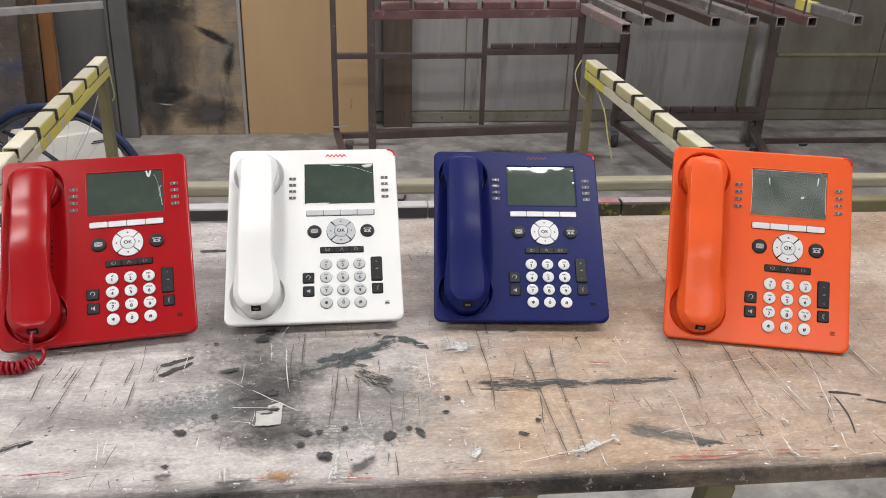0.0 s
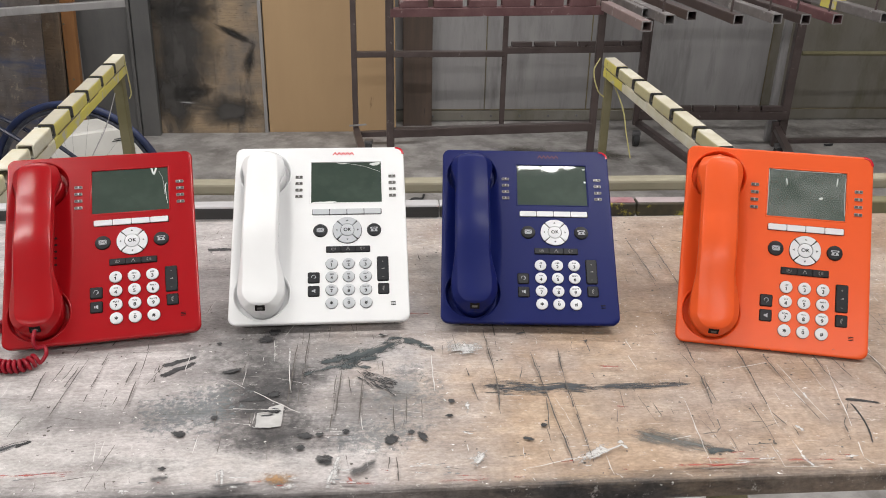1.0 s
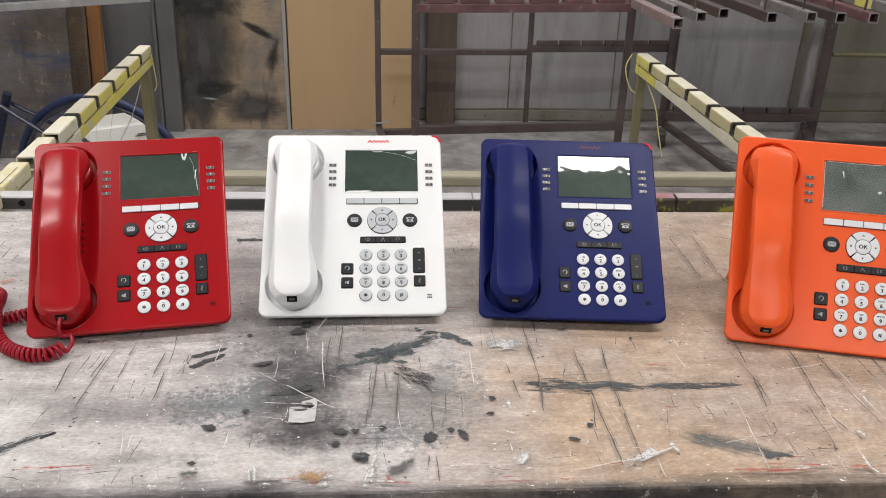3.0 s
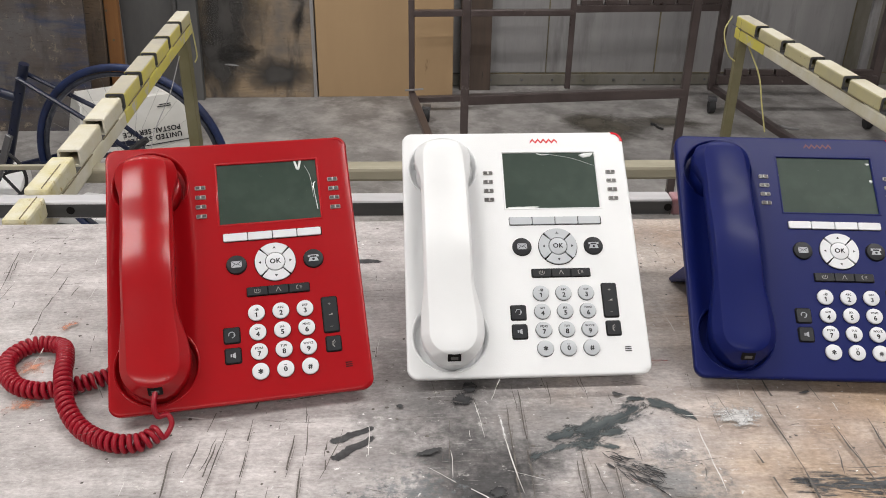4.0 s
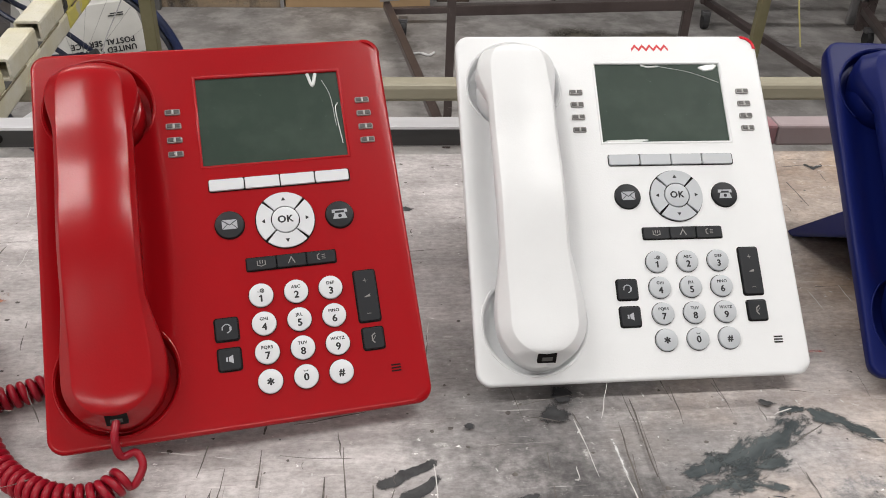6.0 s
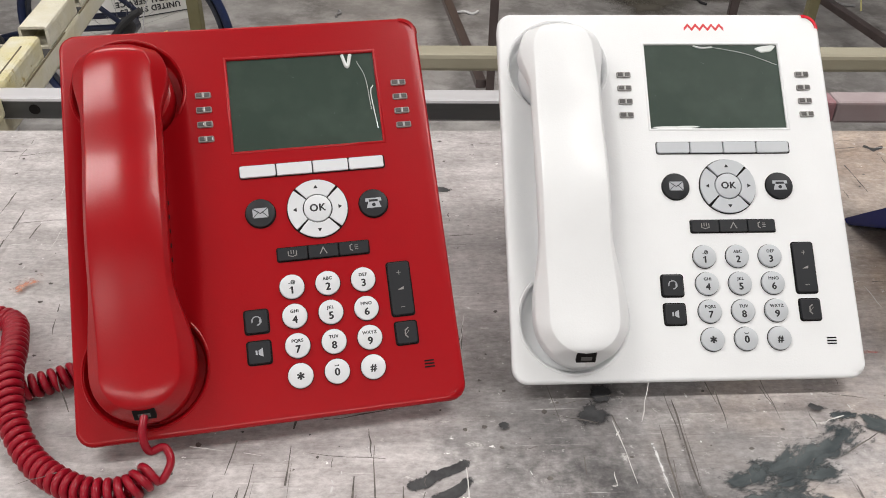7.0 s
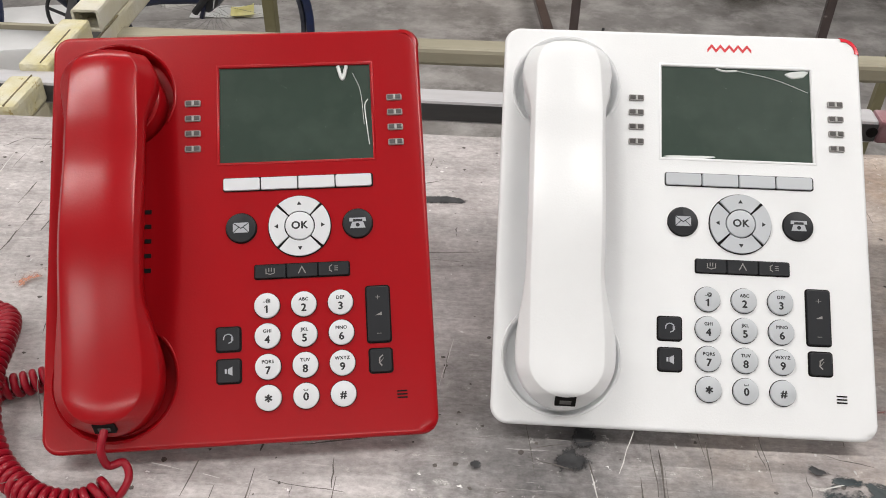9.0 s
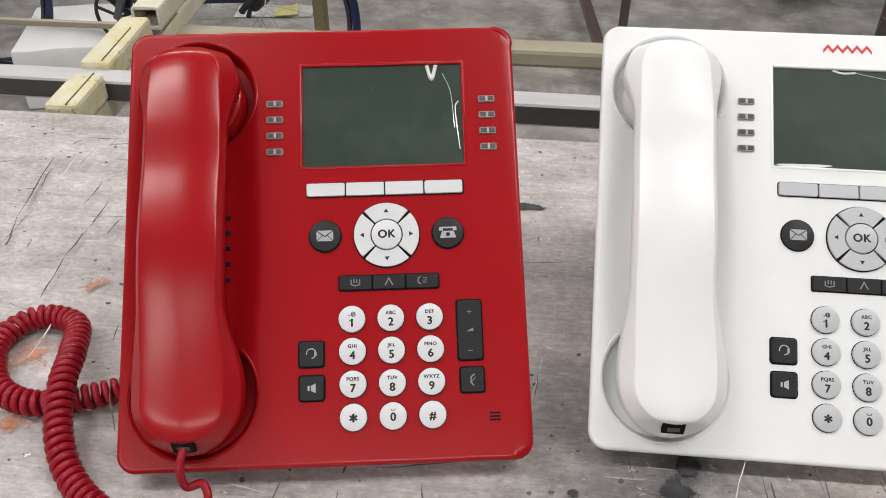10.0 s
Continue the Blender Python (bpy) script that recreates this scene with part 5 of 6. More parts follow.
for x0, y0, x1, y1 in ((-0.142, -0.571, -0.137, -0.579), (-0.447, -0.553, -0.416, -0.556), (-0.408, -0.556, -0.384, -0.555), (-0.052, -0.579, -0.017, -0.580), (-0.049, -0.574, -0.015, -0.576), (0.163, -0.574, 0.222, -0.571), (0.169, -0.562, 0.251, -0.567)):
    brush(x0, y0, x1, y1, 0.0032, PAINT_RED, gen)
PALE = [
    [(-0.270, -0.415), (-0.191, -0.476)], [(-0.269, -0.464), (-0.197, -0.471)], [(0.016, -0.568), (0.084, -0.551), (0.113, -0.538)], [(0.153, -0.536), (0.181, -0.529)], [(0.193, -0.469), (0.185, -0.570)], [(0.315, -0.411), (0.324, -0.516)],
    [(0.427, -0.395), (0.434, -0.453)], [(0.251, -0.545), (0.251, -0.578), (0.298, -0.579)], [(0.369, -0.415), (0.330, -0.570), (0.336, -0.580), (0.360, -0.578)], [(0.092, -0.554), (0.093, -0.580)], [(-0.211, -0.379), (-0.203, -0.443)],
    [(-0.230, -0.340), (-0.225, -0.383)], [(-0.058, -0.377), (-0.058, -0.446)],
]
for pts in PALE:
    bm = bmesh.new()
    for (x0, y0), (x1, y1) in zip(pts, pts[1:]):
        scratch_into(bm, x0, y0, x1, y1, 0.0009, gen)
    part("pale_scratch", bm, PALE_SCORE, top)
for x, y, lx in ((-0.42, -0.556, 0.045), (-0.131, -0.578, 0.02), (0.137, -0.408, 0.018), (0.127, -0.48, 0.008), (0.185, -0.570, 0.05), (-0.043, -0.58, 0.02), (0.28, -0.568, 0.03), (-0.07, -0.285, 0.02)):
    brush(x - lx, y, x + lx, y + gen.uniform(-0.004, 0.004), 0.006, PAINT_RED, gen)
edge_gen = random.Random(23)
for k in range(46):
    x, y = edge_gen.uniform(-0.55, 0.55), edge_gen.uniform(-0.582, -0.556)
    lx = edge_gen.uniform(0.004, 0.022)
    brush(x, y, x + lx, y + edge_gen.uniform(-0.002, 0.002), edge_gen.uniform(0.0015, 0.005), (PAINT_WHITE, PAINT_WHITE, PAINT_RED, SMUDGE)[k % 4], gen)
# fine scoring all over, most of it across the bench
dark_fine, pale_fine = bmesh.new(), bmesh.new()
for k in range(620):
    x, y = gen.uniform(-0.85, 0.75), gen.uniform(-0.58, -0.02)
    across = gen.random() < 0.62
    a = radians((-90 if across else 0) + gen.gauss(0, 7 if across else 14))
    length = gen.uniform(0.006, 0.05)
    pale = gen.random() < 0.28
    scratch_into(pale_fine if pale else dark_fine, x, y, x + length * math.cos(a), min(-0.004, max(-0.58, y + length * math.sin(a))), gen.uniform(0.0004, 0.0010), gen)
tagged(part("fine_scratching", dark_fine, SCRATCH, top, "fine dark scratches"), kind="stuff")
tagged(part("fine_scratching", pale_fine, PALE_SCORE, top, "fine pale scratches"), kind="stuff")
flecks = bmesh.new()
for k in range(420):
    x, y = gen.uniform(-0.75, 0.6), -0.58 + 0.40 * gen.random() ** 1.8
    a, b, t = gen.uniform(0.0003, 0.0008), gen.uniform(0.0006, 0.0026), radians(gen.gauss(90, 35))
    c = []
    for i in range(6):
        w = 2 * math.pi * i / 6
        px, py = b * gen.uniform(0.5, 1.2) * math.cos(w), a * gen.uniform(0.5, 1.2) * math.sin(w)
        c.append(flecks.verts.new((x + px * math.cos(t) - py * math.sin(t), max(-0.5835, y + px * math.sin(t) + py * math.cos(t)), 0.00034)))
    flecks.faces.new(c)
tagged(part("flecking", flecks, FLECK, top, "small white paint flecks"), kind="stuff")
specks = bmesh.new()
for k in range(700):
    x, y, r = gen.uniform(-0.8, 0.7), gen.uniform(-0.58, -0.01), gen.uniform(0.0004, 0.0017)
    c = [specks.verts.new((x + r * gen.uniform(0.6, 1.3) * math.cos(a), y + r * gen.uniform(0.5, 1.2) * math.sin(a), 0.00035)) for a in (2 * math.pi * i / 8 for i in range(8))]
    specks.faces.new(c)
tagged(part("speckling", specks, SCRATCH, top, "small dark paint specks"), kind="stuff")


# ---- desk phones ----
U0, U1, V0, V1, CORNER = -0.0115, 0.1945, -0.004, 0.2275, 0.0095
CU, EAR, MOUTH = 0.0246, (0.0250, 0.1912, 0.0304), (0.0257, 0.0332, 0.0316)


def smooth_step(t):
    t = min(1.0, max(0.0, t))
    return t * t * (3 - 2 * t)


def face_height(u, v):
    """The front of the case: flat, with the shallow trough and the two cups for the handset, and a rounded rim."""
    w = 0.0
    if MOUTH[1] < v < EAR[1]:
        w = -0.0045 * smooth_step((0.0322 + 0.0040 * math.sin(math.pi * (v - MOUTH[1]) / (EAR[1] - MOUTH[1])) - abs(u - 0.0253)) / 0.0180)
    for cu, cv, r in (EAR, MOUTH):
        d = math.hypot(u - cu, v - cv)
        if d < r:
            w = min(w, -0.0105 * smooth_step((r - d) / 0.0024))
    mid_u, mid_v = (U0 + U1) / 2, (V0 + V1) / 2
    qx, qy = abs(u - mid_u) - ((U1 - U0) / 2 - CORNER), abs(v - mid_v) - ((V1 - V0) / 2 - CORNER)
    inside = CORNER - math.hypot(max(qx, 0), max(qy, 0)) - min(max(qx, qy), 0)
    if inside < 0.0022:
        w -= 0.0022 - math.sqrt(max(0.0, 0.0022 ** 2 - (0.0022 - max(inside, 0.0)) ** 2))
    return w


WINDOW = (0.0803, 0.1660, 0.1497, 0.2063)      # opening for the screen


def steps(a, b, size):
    n = max(1, round((b - a) / size))
    return [a + (b - a) * k / n for k in range(n)]


def depth_at(v):
    return 0.0150 + 0.007 * min(1.0, max(0.0, v / 0.10))


def case_mesh():
    bm = bmesh.new()
    rim = [0.0, 0.00025, 0.0007, 0.0013, 0.0022]
    us = [U0 + r for r in rim] + steps(U0 + 0.0022, 0.066, 0.0005)[1:] + steps(0.066, WINDOW[0], 0.0045) + steps(WINDOW[0], WINDOW[1], 0.0086) + steps(WINDOW[1], U1 - 0.0022, 0.0045) + [U1 - r for r in rim[::-1]]
    vs = [V0 + r for r in rim] + steps(V0 + 0.0022, WINDOW[2], 0.0006)[1:] + steps(WINDOW[2], WINDOW[3], 0.0006) + steps(WINDOW[3], V1 - 0.0022, 0.0006) + [V1 - r for r in rim[::-1]]
    rows = []
    for v in vs:
        near = min(v - V0, V1 - v)
        cut = CORNER - math.sqrt(max(0.0, CORNER ** 2 - (CORNER - near) ** 2)) if near < CORNER else 0.0
        rows.append([bm.verts.new((min(max(u, U0 + cut), U1 - cut), v, face_height(min(max(u, U0 + cut), U1 - cut), v))) for u in us])
    for p, q in zip(rows, rows[1:]):
        for i in range(len(us) - 1):
            mid = p[i].co.lerp(q[i + 1].co, 0.5)
            if not (WINDOW[0] < mid.x < WINDOW[1] and WINDOW[2] < mid.y < WINDOW[3]):
                bm.faces.new((p[i], p[i + 1], q[i + 1], q[i]))
    bmesh.ops.delete(bm, geom=[v for v in bm.verts if not v.link_faces], context="VERTS")
    bmesh.ops.remove_doubles(bm, verts=bm.verts, dist=0.00002)
    mid = Vector(((U0 + U1) / 2, (V0 + V1) / 2))
    edges = [e for e in bm.edges if len(e.link_faces) == 1]
    opening = [e for e in edges if all(WINDOW[0] - 0.001 < v.co.x < WINDOW[1] + 0.001 and WINDOW[2] - 0.001 < v.co.y < WINDOW[3] + 0.001 for v in e.verts)]
    edges = [e for e in edges if e not in set(opening)]
    for v in bmesh.ops.extrude_edge_only(bm, edges=opening)["geom"]:
        if isinstance(v, bmesh.types.BMVert):
            v.co.z = -0.0022
    for level_, inset in ((0.35, 0.0005), (1.0, 0.007)):
        made = bmesh.ops.extrude_edge_only(bm, edges=edges)["geom"]
        for v in made:
            if isinstance(v, bmesh.types.BMVert):
                d = Vector(v.co[:2]) - mid
                k = 1 - inset / max(d.length, 1e-6)
                v.co = Vector((mid.x + d.x * k, mid.y + d.y * k, -0.0022 - (depth_at(v.co.y) - 0.0022) * level_))
        edges = [e for e in made if isinstance(e, bmesh.types.BMEdge)]
    bmesh.ops.holes_fill(bm, edges=edges, sides=0)
    return bm


def handset_mesh():
    """A handset with a flat ridge face, bevelled flanks and bulging ends, seen from above the case."""
    bm = bmesh.new()
    v_lo, v_hi = 0.0042, 0.2180
    n = 96
    rings = []
    for i in range(n + 1):
        t = i / n
        v = v_lo + (v_hi - v_lo) * (0.5 - 0.5 * math.cos(math.pi * t))
        # half width of the outline and of the ridge
        ear, mouth = smooth_step((v - 0.166) / 0.028), smooth_step((0.078 - v) / 0.042)
        full = 0.0207 + 0.0044 * ear + 0.0057 * mouth
        end = min(v - v_lo, v_hi - v)
        rad = 0.0262 if v > 0.11 else 0.0275
        full *= math.sqrt(max(0.0, 1 - max(0.0, (rad - end) / rad) ** 2)) if end < rad else 1.0
        full = max(full, 0.0012)
        ridge_end, rr = min(v - 0.0100, 0.2125 - v), 0.0210 if v > 0.11 else 0.0190
        ridge = (0.0184 - 0.0006 * ear + 0.0012 * mouth) * (math.sqrt(max(0.0, 1 - max(0.0, (rr - ridge_end) / rr) ** 2)) if ridge_end < rr else 1.0) if ridge_end > 0 else 0.0
        ridge = min(max(ridge, 0.0006), full - 0.0004)
        top_w = 0.0243 + 0.0068 * math.exp(-((v - 0.105) / 0.042) ** 2) + 0.0016 * smooth_step((v - 0.14) / 0.03)
        top_w -= 0.0095 * smooth_step((0.0125 - v) / 0.0085) + 0.0200 * (1 - math.sqrt(max(0.0, 1 - max(0.0, (v - 0.2025) / 0.0160) ** 2)))
        top_w -= 0.0035 * max(0.0, (v - 0.165) / 0.045) ** 2
        if v > 0.11:
            top_w -= 0.0060 * (1 - min(1.0, ridge / 0.0165)) ** 2
        flank = top_w - 0.0024 - 0.0056 * min(1.0, max(0.0, full - ridge - 0.001) / 0.006)
        under = 0.0120 - 0.0190 * max(ear, mouth)
        under = min(under, flank - 0.002)
        crown = 0.0028 * min(1.0, ridge / 0.0172)
        k = min(1.0, ridge / 0.006)
        arch = lambda x: top_w + crown * (1 - (x / max(ridge, 1e-6)) ** 2)
        prof = [(x, arch(x)) for x in (0.0, 0.35 * ridge, 0.65 * ridge, 0.85 * ridge, ridge - 0.0010 * k, ridge - 0.0004 * k)] + [(ridge - 0.0001 * k, top_w - 0.00005)]
        edge, rim_ = Vector((ridge, top_w - 0.0001)), Vector((full - 0.0004, flank + 0.0006))
        reach = (rim_ - edge).length
        prof += [tuple(edge.lerp(rim_, min(0.45, f))) for f in (0.0003 / max(reach, 1e-6), 0.0009 / max(reach, 1e-6))] + [tuple(edge.lerp(rim_, 0.6)), tuple(edge.lerp(rim_, 0.9))]
        prof += [tuple(rim_), (full, flank - 0.0008), (full - 0.0002, (flank + under) / 2), (full - 0.003 if full > 0.006 else full * 0.6, under), (0.0, under)]
        mid = CU - 0.0005 * ear + 0.0020 * mouth
        loop = [(mid + x, v, w) for x, w in prof] + [(mid - x, v, w) for x, w in prof[-2:0:-1]]
        rings.append([bm.verts.new(p) for p in loop])
    k = len(rings[0])
    for p, q in zip(rings, rings[1:]):
        for j in range(k):
            bm.faces.new((p[j], p[(j + 1) % k], q[(j + 1) % k], q[j]))
    bm.faces.new(rings[0])
    bm.faces.new(rings[-1][::-1])
    return bm


def lip_mesh(cup, a0, a1):
    """The low raised lip round a handset cup."""
    return rod([(cup[0] + (cup[2] + 0.0009) * math.cos(radians(a)), cup[1] + (cup[2] + 0.0009) * math.sin(radians(a)), -0.0001) for a in np.linspace(a0, a1, 70)], 0.00055, 8)


def arc_key(c, r0, r1, a0, a1, z0, z1):
    pts = [(c[0] + r1 * math.cos(radians(a0 + (a1 - a0) * k / 14)), c[1] + r1 * math.sin(radians(a0 + (a1 - a0) * k / 14))) for k in range(15)]
    pts += [(c[0] + r0 * math.cos(radians(a1 + (a0 - a1) * k / 14)), c[1] + r0 * math.sin(radians(a1 + (a0 - a1) * k / 14))) for k in range(15)]
    bm = bmesh.new()
    rings = [[bm.verts.new((*p, z)) for p in pts] for z in (z0, z1)]
    n = len(pts)
    for i in range(n):
        bm.faces.new((rings[0][i], rings[0][(i + 1) % n], rings[1][(i + 1) % n], rings[1][i]))
    for i in range(14):
        bm.faces.new((rings[1][i], rings[1][i + 1], rings[1][n - 2 - i], rings[1][n - 1 - i]))
    return bm


OK_AT = (0.1238, 0.1120)


def build_phone(phone):
    """All parts of one phone, in the plane of its face: x across, y up the face, z out of it."""
    part("case", case_mesh(), SHELLS["white"], phone, "", True, angle=50)
    handset = part("handset", handset_mesh(), SHELLS["white"], phone, "", True, angle=38)
    part("earpiece", cylinder(0.0245, 0.0165, 48, 0.003, pose(0.0255, 0.1868, -0.0085)), SHELLS["white"], handset, "", True)
    socket = pose(0.0268, 0.0085, 0.0200, 54)
    jack = part("jack", box(-0.0054, 0.0054, -0.0038, 0.0038, -0.004, 0.0004, r=0.0003, m=socket), GAP, handset, "dark cord socket")
    part("socket_pins", box(-0.003, 0.003, -0.0018, 0.0008, 0.0004, 0.0007, m=socket), LED, jack)
    part("ear_cup_lip", lip_mesh(EAR, -30, 222), SHELLS["white"], phone, "", True)
    part("mouth_cup_lip", lip_mesh(MOUTH, 138, 402), SHELLS["white"], phone, "", True)
    for k in range(5):
        y = 0.0905 + k * 0.0082
        z = face_height(0.0404, y)
        part("grille_slot", box(0.0386, 0.0424, y, y + 0.0025, z - 0.002, z + 0.0004, r=0.0003), GAP, phone)
    # screen window: low lip round the opening, screen sunk below the face
    x0, x1, y0, y1 = WINDOW
    bm = bmesh.new()
    loops = [[bm.verts.new((x, y, z)) for x, y in ((x0 - d, y0 - d), (x1 + d, y0 - d), (x1 + d, y1 + d), (x0 - d, y1 + d))] for d, z in ((0.0016, -0.0002), (0.0013, 0.0003), (0.0007, 0.0005), (0.0001, 0.0003), (-0.0002, -0.0003), (-0.0002, -0.0019))]
    for a, b in zip(loops, loops[1:]):
        for i in range(4):
            bm.faces.new((a[i], a[(i + 1) % 4], b[(i + 1) % 4], b[i]))
    part("bezel", bm, SHELLS["white"], phone, "", True, angle=60)
    part("screen", box(x0 - 0.0001, x1 + 0.0001, y0 - 0.0001, y1 + 0.0001, -0.0022, -0.0012), SCREEN, phone, "blank dark green liquid crystal screen under shiny film")
    # soft keys
    gap = part("key_gap", plate(round_rect(0.0821, 0.1651, 0.1329, 0.1409, 0.0015), 0.0, 0.0003), GAP, phone)
    for k in range(4):
        a = 0.0826 + k * 0.02055
        part("soft_key", plate(round_rect(a, a + 0.0199, 0.1334, 0.1404, 0.0011 if k in (0, 3) else 0.0005), 0.0, 0.0017, 0.0004), KEY_GREY, phone)
    # navigation cluster
    part("key_gap", cylinder(0.0174, 0.0003, 40, 0, pose(*OK_AT, 0)), GAP, phone)
    for a0 in (45, 135, 225, 315):
        key = part("nav_key", arc_key(OK_AT, 0.0084, 0.0168, a0 + 3, a0 + 87, 0.0, 0.0018), KEY_GREY, phone)
        bm = bmesh.new()
        a = radians(a0 + 45)
        c, d, s = Vector(OK_AT) + 0.0126 * Vector((math.cos(a), math.sin(a))), Vector((math.cos(a), math.sin(a))), Vector((-math.sin(a), math.cos(a)))
        poly(bm, [c + d * 0.0012, c - d * 0.0009 + s * 0.0013, c - d * 0.0009 - s * 0.0013], 0.00185)
        part("arrow", bm, INK, key)
    ok = part("ok_key", cylinder(0.0078, 0.0022, 36, 0.0005, pose(*OK_AT, 0)), KEY_GREY, phone, "", True)
    part("letters", words("OK", 0.0058), INK, ok, "", m=pose(*OK_AT, 0.00225))
    # two round dark keys
    for name, x, kind in (("message_key", 0.0920, 0), ("contact_key", 0.1556, 1)):
        part("key_gap", cylinder(0.0086, 0.0003, 32, 0, pose(x, 0.1121, 0)), GAP, phone)
        key = part(name, cylinder(0.0081, 0.0020, 32, 0.0006, pose(x, 0.1121, 0)), KEY_DARK, phone, "", True)
        bm = bmesh.new()
        if kind == 0:
            poly(bm, [(x - 0.0043, 0.1093), (x + 0.0043, 0.1093), (x + 0.0043, 0.1149), (x - 0.0043, 0.1149)], 0.00205)
            part("icon", bm, ICON, key)
            bm = bmesh.new()
            strip(bm, [(x - 0.0042, 0.1147), (x, 0.1117), (x + 0.0042, 0.1147)], 0.0005, 0.0021)
            strip(bm, [(x - 0.0042, 0.1094), (x - 0.0012, 0.1124)], 0.0004, 0.0021)
            strip(bm, [(x + 0.0042, 0.1094), (x + 0.0012, 0.1124)], 0.0004, 0.0021)
            part("icon_line", bm, KEY_DARK, key)
        else:
            poly(bm, [(x - 0.0042, 0.1092), (x + 0.0042, 0.1092), (x + 0.0030, 0.1128), (x - 0.0030, 0.1128)], 0.00205)
            poly(bm, [(x - 0.0046, 0.1130), (x - 0.0026, 0.1130), (x - 0.0026, 0.1142), (x + 0.0026, 0.1142), (x + 0.0026, 0.1130), (x + 0.0046, 0.1130), (x + 0.0044, 0.1150), (x - 0.0044, 0.1150)], 0.00205)
            part("icon", bm, ICON, key)
            part("icon_line", cylinder(0.0011, 0.0001, 14, 0, pose(x, 0.1110, 0.00206)), KEY_DARK, key)
    # bar of three dark keys
    part("key_gap", plate(round_rect(0.0985, 0.1504, 0.0830, 0.0914, 0.0012), 0.0, 0.0003), GAP, phone)
    for k in range(3):
        a = 0.0990 + k * 0.0171
        key = part("menu_key", plate(round_rect(a, a + 0.0167, 0.0836, 0.0908, 0.0009), 0.0, 0.0017, 0.0004), KEY_DARK, phone)
        bm, cx = bmesh.new(), a + 0.0083
        if k == 0:
            strip(bm, [(cx - 0.0022, 0.0885), (cx - 0.0022, 0.0862), (cx, 0.0855), (cx + 0.0022, 0.0862), (cx + 0.0022, 0.0885)], 0.0005, 0.00175)
            strip(bm, [(cx - 0.0007, 0.0888), (cx - 0.0007, 0.0872)], 0.0005, 0.00175)
            strip(bm, [(cx + 0.0007, 0.0888), (cx + 0.0007, 0.0872)], 0.0005, 0.00175)
        elif k == 1:
            strip(bm, [(cx - 0.0018, 0.0857), (cx, 0.0891), (cx + 0.0018, 0.0857)], 0.0006, 0.00175)
        else:
            strip(bm, [(cx - 0.0010, 0.0891), (cx - 0.0021, 0.0884), (cx - 0.0021, 0.0864), (cx - 0.0010, 0.0857)], 0.0006, 0.00175)
            for dy in (0.0885, 0.0874, 0.0863):
                strip(bm, [(cx + 0.0006, dy), (cx + 0.0022, dy)], 0.0004, 0.00175)
        part("icon", bm, LED_RIM, key)
    # dial keys
    faces = [("1", ".,@"), ("2", "ABC"), ("3", "DEF"), ("4", "GHI"), ("5", "JKL"), ("6", "MNO"), ("7", "PQRS"), ("8", "TUV"), ("9", "WXYZ"), ("*", ""), ("0", ""), ("#", "")]
    for i, (digit, letters) in enumerate(faces):
        x, y = 0.1052 + 0.0197 * (i % 3), 0.0686 - 0.01635 * (i // 3)
        part("key_gap", cylinder(0.00715, 0.0003, 28, 0, pose(x, y, 0)), GAP, phone)
        key = part("dial_key", cylinder(0.0068, 0.0021, 28, 0.0006, pose(x, y, 0)), KEY_GREY, phone, "", True)
        plain = not letters
        part("digit", words(digit, 0.0085 if digit == "*" else 0.0056), INK, key, m=pose(x, y - (0.0020 if digit == "*" else 0.0006 if plain else 0.0022), 0.00216))
        if letters:
            part("letters", words(letters, 0.0025), INK, key, m=pose(x, y + 0.0025, 0.00216))
        if digit == "1":
            bm = bmesh.new()
            strip(bm, [(x - 0.0012, y - 0.0010), (x - 0.0001, y - 0.0004)], 0.0005, 0.00218)
            part("digit_flag", bm, INK, key)
        if digit == "0":
            bm = bmesh.new()
            strip(bm, [(x - 0.0011, y + 0.0034), (x - 0.0008, y + 0.0029), (x + 0.0008, y + 0.0029), (x + 0.0011, y + 0.0034)], 0.0004, 0.00216)
            part("mark", bm, INK, key)
    # dark keys round the dial pad
    for name, x0, x1, y0, y1 in (("headset_key", 0.0783, 0.0907, 0.0452, 0.0577), ("speaker_key", 0.0785, 0.0907, 0.0285, 0.0406), ("volume_key", 0.1587, 0.1709, 0.0461, 0.0763), ("hang_up_key", 0.1592, 0.1710, 0.0299, 0.0422)):
        part("key_gap", plate(round_rect(x0 - 0.0007, x1 + 0.0007, y0 - 0.0007, y1 + 0.0007, 0.0019), 0.0, 0.0003), GAP, phone)
        key = part(name, plate(round_rect(x0, x1, y0, y1, 0.0016), 0.0, 0.0016, 0.0005), KEY_DARK, phone)
        bm, cx, cy, z = bmesh.new(), (x0 + x1) / 2, (y0 + y1) / 2, 0.00165
        if name == "headset_key":
            strip(bm, [(cx + 0.0024 * math.cos(radians(a)), cy + 0.0004 + 0.0024 * math.sin(radians(a))) for a in range(190, -110, -30)], 0.0006, z)
            poly(bm, [(cx + 0.0015, cy - 0.0008), (cx + 0.0027, cy - 0.0008), (cx + 0.0027, cy + 0.0012), (cx + 0.0015, cy + 0.0012)], z)
        elif name == "speaker_key":
            poly(bm, [(cx - 0.0004, cy - 0.0012), (cx + 0.0020, cy - 0.0024), (cx + 0.0020, cy + 0.0024), (cx - 0.0004, cy + 0.0012)], z)
            poly(bm, [(cx - 0.0020, cy - 0.0012), (cx - 0.0010, cy - 0.0012), (cx - 0.0010, cy + 0.0012), (cx - 0.0020, cy + 0.0012)], z)
        elif name == "volume_key":
